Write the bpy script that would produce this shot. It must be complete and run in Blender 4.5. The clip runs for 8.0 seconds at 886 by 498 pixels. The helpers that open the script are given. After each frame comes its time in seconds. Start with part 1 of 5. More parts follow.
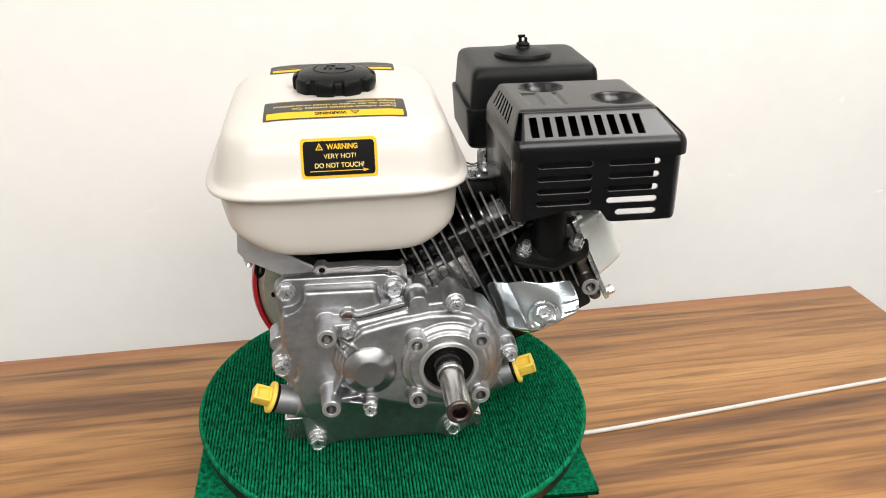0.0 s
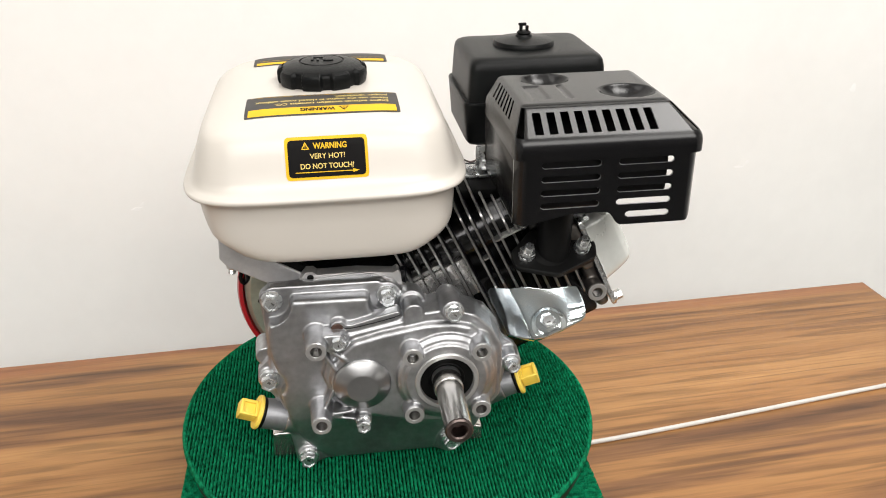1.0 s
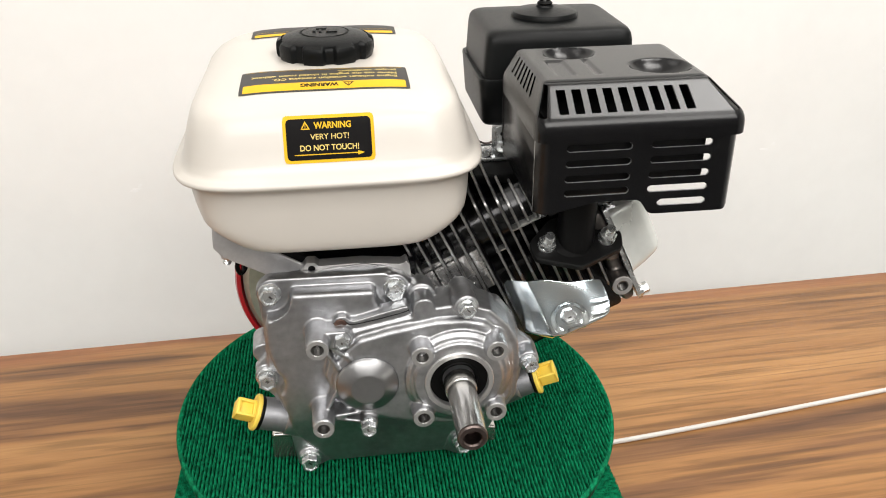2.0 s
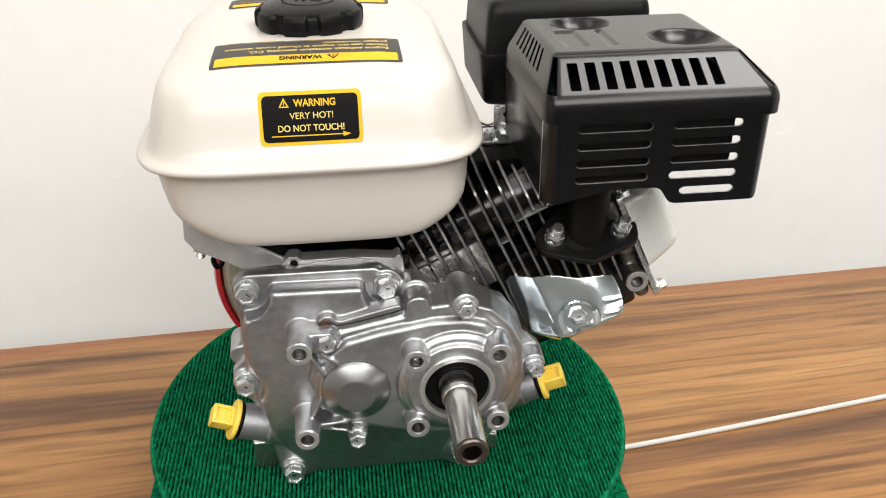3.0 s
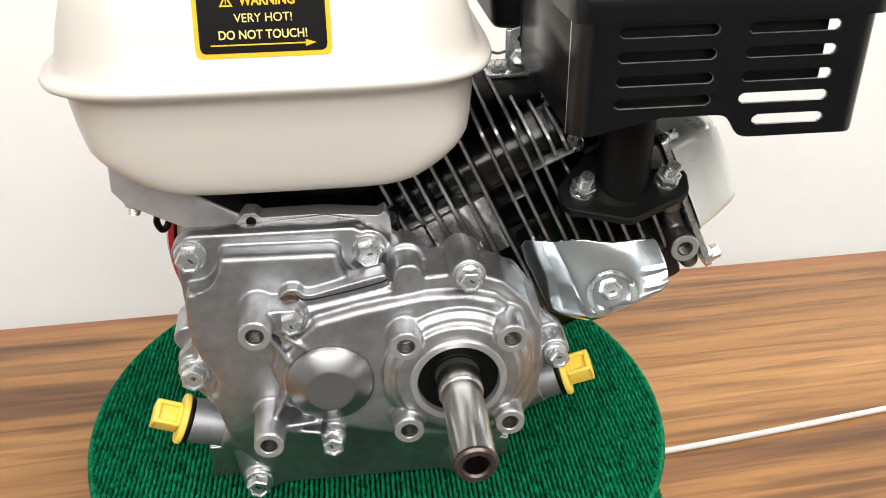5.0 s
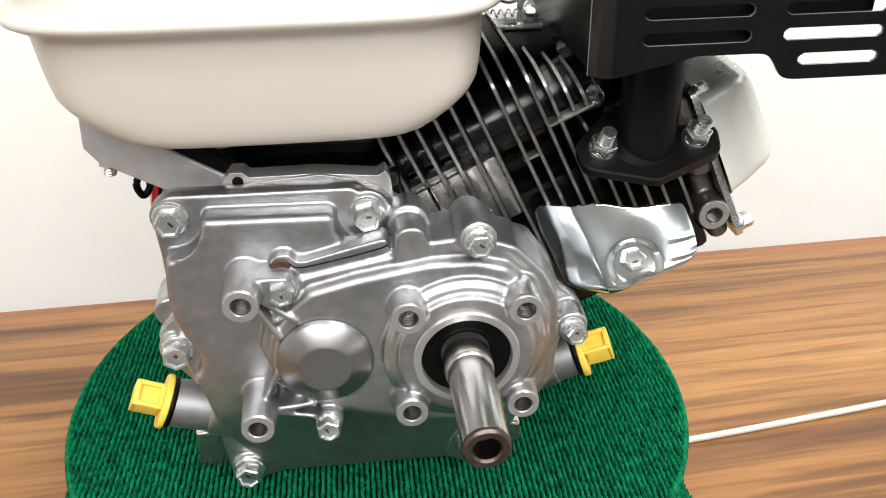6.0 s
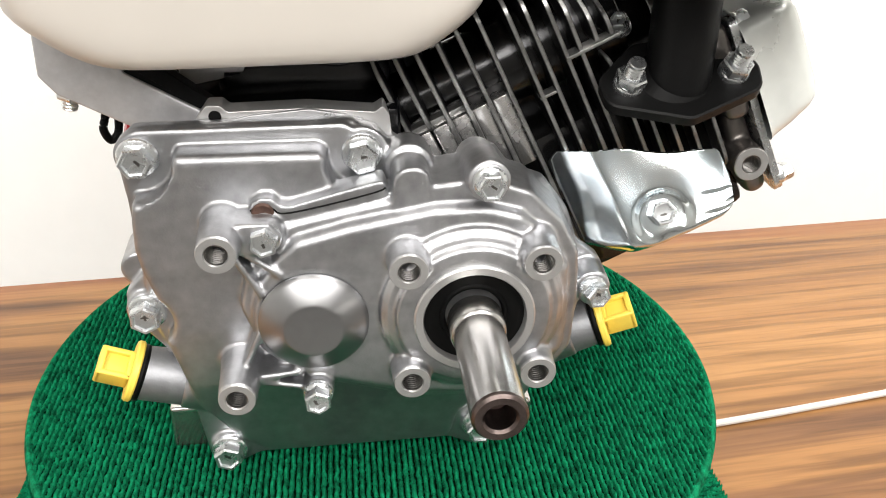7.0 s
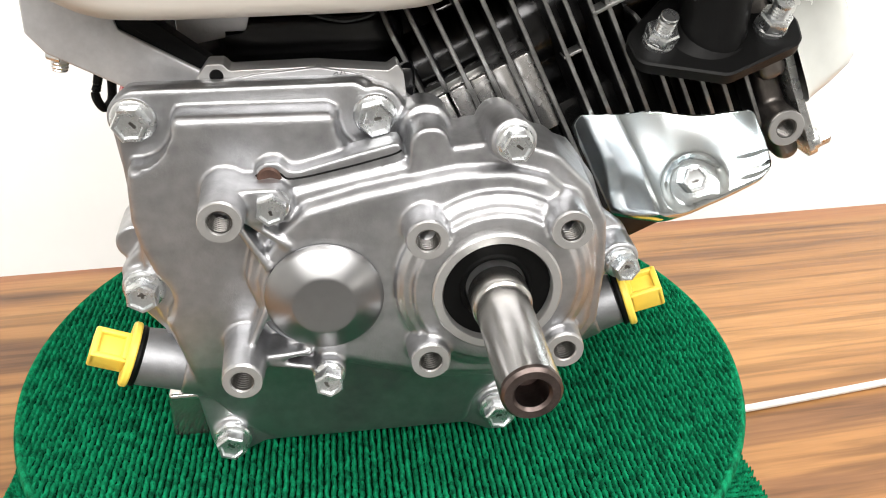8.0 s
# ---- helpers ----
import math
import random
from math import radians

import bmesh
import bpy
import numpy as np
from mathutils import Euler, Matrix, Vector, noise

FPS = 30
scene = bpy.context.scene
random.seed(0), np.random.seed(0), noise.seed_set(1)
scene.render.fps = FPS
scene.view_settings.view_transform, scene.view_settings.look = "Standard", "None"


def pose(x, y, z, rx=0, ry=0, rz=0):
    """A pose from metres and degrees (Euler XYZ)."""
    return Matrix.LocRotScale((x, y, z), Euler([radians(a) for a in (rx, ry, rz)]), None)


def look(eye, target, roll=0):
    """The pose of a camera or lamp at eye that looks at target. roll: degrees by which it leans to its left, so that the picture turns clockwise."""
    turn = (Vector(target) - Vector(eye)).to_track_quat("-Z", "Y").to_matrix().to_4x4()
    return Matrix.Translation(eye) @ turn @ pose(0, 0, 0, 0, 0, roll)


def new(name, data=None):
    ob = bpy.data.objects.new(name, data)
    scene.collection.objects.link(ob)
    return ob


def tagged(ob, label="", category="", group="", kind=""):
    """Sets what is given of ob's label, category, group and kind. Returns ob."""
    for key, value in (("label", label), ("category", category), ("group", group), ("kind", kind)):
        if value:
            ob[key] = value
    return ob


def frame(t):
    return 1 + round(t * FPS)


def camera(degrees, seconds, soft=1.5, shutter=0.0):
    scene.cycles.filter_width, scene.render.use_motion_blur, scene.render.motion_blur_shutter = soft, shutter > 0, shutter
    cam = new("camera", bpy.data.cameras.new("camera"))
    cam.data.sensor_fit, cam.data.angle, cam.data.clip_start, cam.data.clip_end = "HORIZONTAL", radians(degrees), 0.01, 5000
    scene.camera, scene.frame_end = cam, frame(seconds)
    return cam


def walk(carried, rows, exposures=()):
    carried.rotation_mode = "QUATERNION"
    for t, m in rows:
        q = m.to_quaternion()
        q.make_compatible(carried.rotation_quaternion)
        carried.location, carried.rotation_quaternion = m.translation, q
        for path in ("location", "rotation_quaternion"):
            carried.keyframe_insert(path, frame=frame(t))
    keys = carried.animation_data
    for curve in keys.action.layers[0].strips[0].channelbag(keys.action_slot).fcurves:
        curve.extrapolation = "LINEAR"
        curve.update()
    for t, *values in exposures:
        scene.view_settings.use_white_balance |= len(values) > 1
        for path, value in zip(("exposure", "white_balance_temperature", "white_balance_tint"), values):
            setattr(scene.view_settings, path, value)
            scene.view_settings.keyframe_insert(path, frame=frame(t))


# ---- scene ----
cam = camera(55.2, 8.0, soft=1.0)
PATH = [
    (0, (-0.072, -0.517, 0.437), (0.162, 1.274, -0.421), -0.3),
    (0.5, (-0.072, -0.501, 0.435), (0.164, 1.289, -0.426), -0.3),
    (1, (-0.066, -0.475, 0.429), (0.172, 1.304, -0.453), -0.6),
    (1.5, (-0.064, -0.453, 0.422), (0.156, 1.317, -0.483), -0.7),
    (3, (-0.054, -0.383, 0.393), (0.155, 1.362, -0.56), -0.5),
    (3.5, (-0.049, -0.362, 0.38), (0.158, 1.379, -0.584), -0.6),
    (4, (-0.046, -0.343, 0.362), (0.154, 1.397, -0.604), -0.6),
    (4.5, (-0.042, -0.321, 0.344), (0.152, 1.425, -0.612), -0.6),
    (4.7, (-0.04, -0.312, 0.337), (0.148, 1.431, -0.625), -0.7),
    (6, (-0.037, -0.277, 0.298), (0.136, 1.464, -0.67), -1.0),
    (6.5, (-0.038, -0.261, 0.277), (0.135, 1.481, -0.691), -0.8),
    (7, (-0.038, -0.25, 0.26), (0.145, 1.493, -0.703), -0.6),
    (7.5, (-0.042, -0.244, 0.247), (0.147, 1.502, -0.71), -0.6),
    (8, (-0.046, -0.236, 0.24), (0.155, 1.507, -0.719), -0.8),
]
# the engine's own axes lean 1.5 degrees against the level turntable
LEAN = pose(0, 0, 0, 0, -1.5, 0)
walk(cam, [(t, LEAN @ look(eye, target, roll)) for t, eye, target, roll in PATH],
     exposures=[(0, 0.24), (3, 0.25), (4.5, 0.37), (6.5, 0.63), (8, 0.86)])

# ---- light: a closed white room; its area lamps are unseen and added ----
world = bpy.data.worlds.new("room_air")
scene.world = world
world.use_nodes = True
world.node_tree.nodes["Background"].inputs[0].default_value = (1.0, 0.97, 0.93, 1)
world.node_tree.nodes["Background"].inputs[1].default_value = 0.15


def added_lamp(name, x, y, z, sx, sy, watts, tilt=0.0, colour=(1.0, 0.970, 0.938)):
    data = bpy.data.lights.new(name, "AREA")
    data.shape, data.size, data.size_y, data.energy, data.color = "RECTANGLE", sx, sy, watts, colour
    ob = new(name, data)
    ob.matrix_world = pose(x, y, z, tilt)
    return ob


# two added overhead fills, the right one stronger to lift that side
added_lamp("overhead_fill", -0.55, -0.35, 1.60, 0.40, 1.4, 4)
added_lamp("overhead_fill", 0.80, -0.35, 1.60, 0.40, 1.4, 9)
# added fill hanging free in the room, for the upright fronts
added_lamp("front_fill", 0.0, -1.5, 1.36, 2.6, 0.8, 41, 45)
# added lamp that puts the sheen on the muffler lid
added_lamp("sheen_fill", 0.58, -0.10, 1.64, 0.75, 0.42, 9)


# ---- materials ----
def material(name, colour, rough=0.5, metal=0.0, vary=0.0, vary_scale=30.0, bump=0.0, bump_scale=400.0, coat=0.0,
             rough_vary=0.0, stretch=(1, 1, 1), second=None, gloss=0.5, span=(0.50, 0.90)):
    """A principled surface with two scales of noise on colour and roughness, and a fine bump."""
    m = bpy.data.materials.new(name)
    m.use_nodes = True
    nt = m.node_tree
    b = nt.nodes["Principled BSDF"]
    b.inputs["Base Color"].default_value = (*colour, 1)
    b.inputs["Roughness"].default_value = rough
    b.inputs["Metallic"].default_value = metal
    b.inputs["Specular IOR Level"].default_value = gloss
    if coat:
        b.inputs["Coat Weight"].default_value = coat
        b.inputs["Coat Roughness"].default_value = 0.06
    tc = nt.nodes.new("ShaderNodeTexCoord")
    mp = nt.nodes.new("ShaderNodeMapping")
    mp.inputs["Scale"].default_value = stretch
    nt.links.new(tc.outputs["Object"], mp.inputs["Vector"])

    def noise_at(scale, detail=4.0):
        n = nt.nodes.new("ShaderNodeTexNoise")
        n.inputs["Scale"].default_value, n.inputs["Detail"].default_value = scale, detail
        nt.links.new(mp.outputs["Vector"], n.inputs["Vector"])
        return n

    if vary:
        big, small = noise_at(vary_scale), noise_at(vary_scale * 9, 6.0)
        add = nt.nodes.new("ShaderNodeMath")
        add.operation = "MULTIPLY_ADD"
        nt.links.new(small.outputs["Fac"], add.inputs[0])
        add.inputs[1].default_value = 0.4
        nt.links.new(big.outputs["Fac"], add.inputs[2])
        ramp = nt.nodes.new("ShaderNodeValToRGB")
        other = second or tuple(c * (1 - vary) for c in colour)
        ramp.color_ramp.elements[0].position, ramp.color_ramp.elements[1].position = span
        ramp.color_ramp.elements[0].color = (*other, 1)
        ramp.color_ramp.elements[1].color = (*colour, 1)
        nt.links.new(add.outputs[0], ramp.inputs["Fac"])
        nt.links.new(ramp.outputs["Color"], b.inputs["Base Color"])
        if rough_vary:
            mr = nt.nodes.new("ShaderNodeMapRange")
            mr.inputs["From Min"].default_value, mr.inputs["From Max"].default_value = 0.45, 0.95
            mr.inputs["To Min"].default_value, mr.inputs["To Max"].default_value = rough + rough_vary, rough - rough_vary
            nt.links.new(add.outputs[0], mr.inputs["Value"])
            nt.links.new(mr.outputs["Result"], b.inputs["Roughness"])
    if bump:
        n = noise_at(bump_scale, 3.0)
        bp = nt.nodes.new("ShaderNodeBump")
        bp.inputs["Strength"].default_value, bp.inputs["Distance"].default_value = bump, 0.001
        nt.links.new(n.outputs["Fac"], bp.inputs["Height"])
        nt.links.new(bp.outputs["Normal"], b.inputs["Normal"])
    return m


TANK_WHITE = material("cream_white_enamel", (0.548, 0.514, 0.468), 0.34, coat=0.15, vary=0.03, vary_scale=8)
CAST = material("cast_aluminium", (0.545, 0.549, 0.565), 0.42, 1.0, vary=0.42, vary_scale=20, bump=0.10, bump_scale=1100, rough_vary=0.06, span=(0.52, 0.84))
MACHINED = material("machined_aluminium", (0.54, 0.535, 0.53), 0.34, 0.8, vary=0.1, vary_scale=60, rough_vary=0.05)
CASE = material("crankcase_aluminium", (0.50, 0.50, 0.51), 0.45, 0.85, vary=0.25, vary_scale=25, bump=0.2, bump_scale=700)
NECK = material("dull_cast_neck", (0.34, 0.345, 0.36), 0.52, 0.9, vary=0.2, vary_scale=40, bump=0.1, bump_scale=900)
TURNED = material("turned_aluminium", (0.32, 0.32, 0.325), 0.32, 0.95, vary=0.12, vary_scale=30, rough_vary=0.03)
BARE = material("bare_ground_aluminium", (0.62, 0.60, 0.57), 0.16, 0.95, vary=0.15, vary_scale=60, rough_vary=0.05)
PAD = material("dull_bare_aluminium", (0.62, 0.61, 0.60), 0.28, 0.95, vary=0.15, vary_scale=30, rough_vary=0.04)
ZINC = material("zinc_plated_steel", (0.80, 0.82, 0.83), 0.28, 0.95, vary=0.25, vary_scale=180, rough_vary=0.06)
STEEL = material("turned_steel", (0.60, 0.587, 0.568), 0.25, 1.0, vary=0.12, vary_scale=60, stretch=(0.15, 14, 0.15))
COLLAR = material("ground_steel_collar", (0.52, 0.51, 0.49), 0.27, 1.0, vary=0.1, vary_scale=80)
THREAD = material("thread_and_mark_steel", (0.24, 0.23, 0.22), 0.30, 1.0, vary=0.4, vary_scale=200)
# dark steel; in tapped holes its darkness stands for groove shade
DARK_STEEL = material("dark_steel_groove_shade", (0.17, 0.135, 0.125), 0.35, 1.0, vary=0.4, vary_scale=120)
RUST = material("rusty_steel", (0.11, 0.06, 0.045), 0.5, 0.6, vary=0.5, vary_scale=200)
RUBBER = material("black_rubber", (0.003, 0.003, 0.003), 0.5, gloss=0.12, vary=0.3, vary_scale=90)
SATIN_BLACK = material("satin_black_paint", (0.003, 0.003, 0.0036), 0.24, gloss=0.40, bump=0.03, bump_scale=900, vary=0.15, vary_scale=30)
MATT_BLACK = material("heat_black_paint", (0.006, 0.006, 0.006), 0.42, gloss=0.14, vary=0.3, vary_scale=60, bump=0.06, bump_scale=1600)
BLACK_PLASTIC = material("grained_black_plastic", (0.005, 0.0055, 0.0056), 0.36, gloss=0.14, vary=0.2, vary_scale=40, bump=0.15, bump_scale=2500)
FIN_BLACK = material("black_fin_paint", (0.010, 0.010, 0.0105), 0.28, 0.0, gloss=0.45, vary=0.3, vary_scale=50, bump=0.15, bump_scale=900)
BARREL = material("glossy_black_barrel", (0.045, 0.045, 0.046), 0.20, 0.9, vary=0.25, vary_scale=40, rough_vary=0.05)
FIN_EDGE = material("worn_fin_edge", (0.42, 0.42, 0.41), 0.36, 0.9, vary=0.5, vary_scale=120)
GALVANISED = material("bright_galvanised_sheet", (0.78, 0.81, 0.81), 0.17, 1.0, vary=0.12, vary_scale=40, second=(0.60, 0.69, 0.74), rough_vary=0.03, bump=0.30, bump_scale=26)
ROCKER = material("pale_zinc_pressing", (0.76, 0.78, 0.75), 0.26, 0.4, vary=0.12, vary_scale=25, rough_vary=0.06)
HEAD_ALLOY = material("head_alloy", (0.22, 0.20, 0.185), 0.38, 0.9, vary=0.3, vary_scale=50, bump=0.15, bump_scale=600)
YELLOW = material("yellow_plastic", (0.90, 0.65, 0.095), 0.42, vary=0.08, vary_scale=40)
RED = material("red_enamel", (0.42, 0.012, 0.02), 0.28, coat=0.3, vary=0.15, vary_scale=30)
FLYWHEEL = material("pale_passivated_sheet", (0.50, 0.52, 0.44), 0.36, 0.6, vary=0.25, vary_scale=30)
GREY_PLASTIC = material("grey_cast_bracket", (0.60, 0.60, 0.61), 0.45, 0.6, vary=0.2, vary_scale=50, bump=0.1, bump_scale=800)
DECAL_BLACK = material("decal_black", (0.006, 0.0055, 0.0055), 0.45, gloss=0.05, vary=0.1, vary_scale=80)
DECAL_YELLOW = material("decal_yellow", (0.68, 0.41, 0.016), 0.45, gloss=0.12, vary=0.06, vary_scale=80)
DECAL_GREY = material("decal_grey", (0.055, 0.052, 0.05), 0.5, gloss=0.15, vary=0.1, vary_scale=80)
DECAL_TEXT = material("decal_pale_yellow", (0.72, 0.54, 0.14), 0.4, vary=0.05, vary_scale=80)
WALL_PAINT = material("off_white_wall_paint", (0.86, 0.858, 0.835), 0.6, vary=0.045, vary_scale=5, bump=0.05, bump_scale=150)
WALL_FILLER = material("white_wall_filler", (0.89, 0.89, 0.875), 0.7, vary=0.05, vary_scale=60)
CORD = material("white_cord", (0.56, 0.54, 0.51), 0.45, vary=0.08, vary_scale=60)
DARK_BOARD = material("dark_brown_board", (0.035, 0.018, 0.012), 0.45, vary=0.3, vary_scale=40)
# grey of the unseen south wall, chosen to dim reflections
DIM_PAINT = material("unseen_wall_grey", (0.50, 0.49, 0.475), 0.6, vary=0.05, vary_scale=2.5)
FLOOR_M = material("grey_floor", (0.22, 0.215, 0.205), 0.5, vary=0.15, vary_scale=4)
# backing in near-black green: the shade between ribs is in its colour
CARPET_BACK = material("carpet_backing_rib_shade", (0.001, 0.022, 0.010), 1.0, gloss=0.02, vary=0.5, vary_scale=200)
CARPET = material("green_ribbed_carpet", (0.005, 0.262, 0.112), 0.95, gloss=0.08, vary=0.8, vary_scale=260, bump=1.0, bump_scale=1500)


def wood_material():
    m = bpy.data.materials.new("walnut_laminate")
    m.use_nodes = True
    nt = m.node_tree
    b = nt.nodes["Principled BSDF"]
    b.inputs["Roughness"].default_value = 0.40
    b.inputs["Specular IOR Level"].default_value = 0.28
    tc = nt.nodes.new("ShaderNodeTexCoord")

    def layer(scale, detail, distort, size):
        mp = nt.nodes.new("ShaderNodeMapping")
        mp.inputs["Scale"].default_value = size
        nt.links.new(tc.outputs["Object"], mp.inputs["Vector"])
        n = nt.nodes.new("ShaderNodeTexNoise")
        n.inputs["Scale"].default_value, n.inputs["Detail"].default_value = scale, detail
        n.inputs["Distortion"].default_value = distort
        nt.links.new(mp.outputs["Vector"], n.inputs["Vector"])
        return n

    bands, streaks, pores = layer(1.0, 4.0, 1.5, (0.9, 13, 1)), layer(1.0, 6.0, 1.2, (2.0, 34, 1)), layer(1.0, 5.0, 0.3, (30, 380, 1))
    ramp = nt.nodes.new("ShaderNodeValToRGB")
    e = ramp.color_ramp.elements
    e[0].position, e[0].color = 0.33, (0.105, 0.050, 0.026, 1)
    e[1].position, e[1].color = 0.72, (0.470, 0.250, 0.095, 1)
    mid = e.new(0.42)
    mid.color = (0.205, 0.098, 0.043, 1)
    mid = e.new(0.50)
    mid.color = (0.335, 0.163, 0.060, 1)
    mix = nt.nodes.new("ShaderNodeMath")
    mix.operation = "MULTIPLY_ADD"
    nt.links.new(streaks.outputs["Fac"], mix.inputs[0])
    mix.inputs[1].default_value = 0.30
    half = nt.nodes.new("ShaderNodeMath")
    half.operation = "MULTIPLY_ADD"
    nt.links.new(bands.outputs["Fac"], half.inputs[0])
    half.inputs[1].default_value, half.inputs[2].default_value = 0.95, -0.098
    nt.links.new(half.outputs[0], mix.inputs[2])
    nt.links.new(mix.outputs[0], ramp.inputs["Fac"])
    fine = layer(1.0, 7.0, 0.6, (6.0, 130, 1))
    sharp = nt.nodes.new("ShaderNodeMapRange")
    sharp.inputs["From Min"].default_value, sharp.inputs["From Max"].default_value = 0.36, 0.52
    sharp.inputs["To Min"].default_value, sharp.inputs["To Max"].default_value = 0.68, 1.06
    nt.links.new(fine.outputs["Fac"], sharp.inputs["Value"])
    lines = nt.nodes.new("ShaderNodeMixRGB")
    lines.blend_type = "MULTIPLY"
    lines.inputs["Fac"].default_value = 1.0
    nt.links.new(ramp.outputs["Color"], lines.inputs[1])
    nt.links.new(sharp.outputs["Result"], lines.inputs[2])
    dark = nt.nodes.new("ShaderNodeMixRGB")
    dark.blend_type = "MULTIPLY"
    dark.inputs["Fac"].default_value = 0.36
    nt.links.new(lines.outputs[0], dark.inputs[1])
    nt.links.new(pores.outputs["Fac"], dark.inputs[2])
    # a redder strip of sapwood along the back edge
    sep = nt.nodes.new("ShaderNodeSeparateXYZ")
    nt.links.new(tc.outputs["Object"], sep.inputs[0])
    wavy = nt.nodes.new("ShaderNodeMath")
    wavy.operation = "MULTIPLY_ADD"
    nt.links.new(streaks.outputs["Fac"], wavy.inputs[0])
    wavy.inputs[1].default_value = 0.05
    nt.links.new(sep.outputs["Y"], wavy.inputs[2])
    edge = nt.nodes.new("ShaderNodeMapRange")
    edge.inputs["From Min"].default_value, edge.inputs["From Max"].default_value = 0.330, 0.340
    edge.inputs["To Max"].default_value = 0.55
    nt.links.new(wavy.outputs[0], edge.inputs["Value"])
    red = nt.nodes.new("ShaderNodeMixRGB")
    red.inputs[2].default_value = (0.22, 0.068, 0.032, 1)
    nt.links.new(edge.outputs["Result"], red.inputs["Fac"])
    nt.links.new(dark.outputs[0], red.inputs[1])
    nt.links.new(red.outputs[0], b.inputs["Base Color"])
    bp = nt.nodes.new("ShaderNodeBump")
    bp.inputs["Strength"].default_value, bp.inputs["Distance"].default_value = 0.12, 0.0005
    nt.links.new(pores.outputs["Fac"], bp.inputs["Height"])
    nt.links.new(bp.outputs["Normal"], b.inputs["Normal"])
    return m


WOOD = wood_material()
CUT_EDGE = material("worn_cut_edge", (0.75, 0.75, 0.75), 0.4, 0.8, vary=0.4, vary_scale=90)


# ---- shape helpers ----
def link_mesh(name, bm, mats, sharp=35):
    me = bpy.data.meshes.new(name)
    bm.normal_update()
    bm.to_mesh(me)
    bm.free()
    for m in mats if isinstance(mats, (list, tuple)) else [mats]:
        me.materials.append(m)
    me.polygons.foreach_set("use_smooth", [True] * len(me.polygons))
    me.set_sharp_from_angle(angle=radians(sharp))
    return new(name, me)


def part(name, bm, mats, parent, label="", sharp=35):
    ob = link_mesh(name, bm, mats, sharp)
    ob.parent = parent
    if label:
        tagged(ob, label)
    return ob


def thing(name, label, category, m=None, group="", kind=""):
    ob = new(name)
    ob.empty_display_size = 0.02
    if m is not None:
        ob.matrix_basis = m
    return tagged(ob, label, category, group, kind)


def rounded(pts, r, steps=5):
    """A closed 2D outline with its corners rounded to r (or the third value of a point)."""
    out = []
    n = len(pts)
    for i in range(n):
        p, a, b = Vector(pts[i][:2]), Vector(pts[i - 1][:2]), Vector(pts[(i + 1) % n][:2])
        rr = pts[i][2] if len(pts[i]) > 2 else r
        da, db = (a - p), (b - p)
        la, lb = da.length, db.length
        da, db = da / la, db / lb
        ang = da.angle(db)
        cut = min(rr / max(math.tan(ang / 2), 1e-3), la * 0.48, lb * 0.48)
        p0, p1 = p + da * cut, p + db * cut
        for k in range(steps + 1):
            t = k / steps
            out.append(((1 - t) ** 2) * p0 + 2 * t * (1 - t) * p + t * t * p1)
    return out


def inset(out, d):
    """The outline moved inwards by d."""
    n = len(out)
    area = sum(out[i - 1].x * out[i].y - out[i].x * out[i - 1].y for i in range(n))
    s = 1 if area > 0 else -1
    res = []
    for i in range(n):
        t = (out[(i + 1) % n] - out[i - 1])
        if t.length < 1e-9:
            t = Vector((1, 0))
        t.normalize()
        res.append(out[i] + Vector((-t.y, t.x)) * d * s)
    return res


def slab(bm, pts, front, back, r=0.004, bevel=0.0015, draft=0.0, steps=5):
    """An outline in x and z, drawn from the plane y=front to y=back, with a rounded front edge."""
    o = rounded(pts, r, steps)
    rings = [(back, -draft)] + [(front + bevel * (1 - math.sin(k * math.pi / 8)), bevel * (1 - math.cos(k * math.pi / 8))) for k in range(5)]
    prev = None
    for y, d in rings:
        ring = [bm.verts.new((p.x, y, p.y)) for p in (inset(o, d) if d else o)]
        if prev is None:
            first = ring
        else:
            for i in range(len(ring)):
                bm.faces.new((prev[i - 1], prev[i], ring[i], ring[i - 1]))
        prev = ring
    bm.faces.new(prev)
    bm.faces.new(first[::-1])
    bmesh.ops.recalc_face_normals(bm, faces=bm.faces)


def turned(bm, profile, m=Matrix(), seg=32, wave=None):
    """A profile of (radius, height) spun round the z axis of m, closed at radius 0."""
    rows = []
    for r, h in profile:
        if r < 1e-6:
            rows.append([bm.verts.new(m @ Vector((0, 0, h)))])
        else:
            rows.append([bm.verts.new(m @ Vector((r * (wave(a) if wave else 1) * math.cos(a), r * (wave(a) if wave else 1) * math.sin(a), h)))
                         for a in (2 * math.pi * k / seg for k in range(seg))])
    faces = []
    for a, b in zip(rows, rows[1:]):
        for k in range(seg):
            q = [a[k % len(a)], a[(k + 1) % seg % len(a)], b[(k + 1) % seg % len(b)], b[k % len(b)]]
            u = []
            for v in q:
                if v not in u:
                    u.append(v)
            if len(u) > 2:
                faces.append(bm.faces.new(u))
    bmesh.ops.recalc_face_normals(bm, faces=faces)


def aim(p, d):
    """Axes at p with z along d."""
    return Matrix.Translation(p) @ Vector(d).to_track_quat("Z", "Y").to_matrix().to_4x4()


def rod(bm, a, b, r, r2=None, seg=24, edge=0.0006):
    a, b = Vector(a), Vector(b)
    h = (b - a).length
    r2 = r if r2 is None else r2
    turned(bm, [(0, 0), (r - edge, 0), (r, edge), (r2, h - edge), (r2 - edge, h), (0, h)], aim(a, b - a), seg)


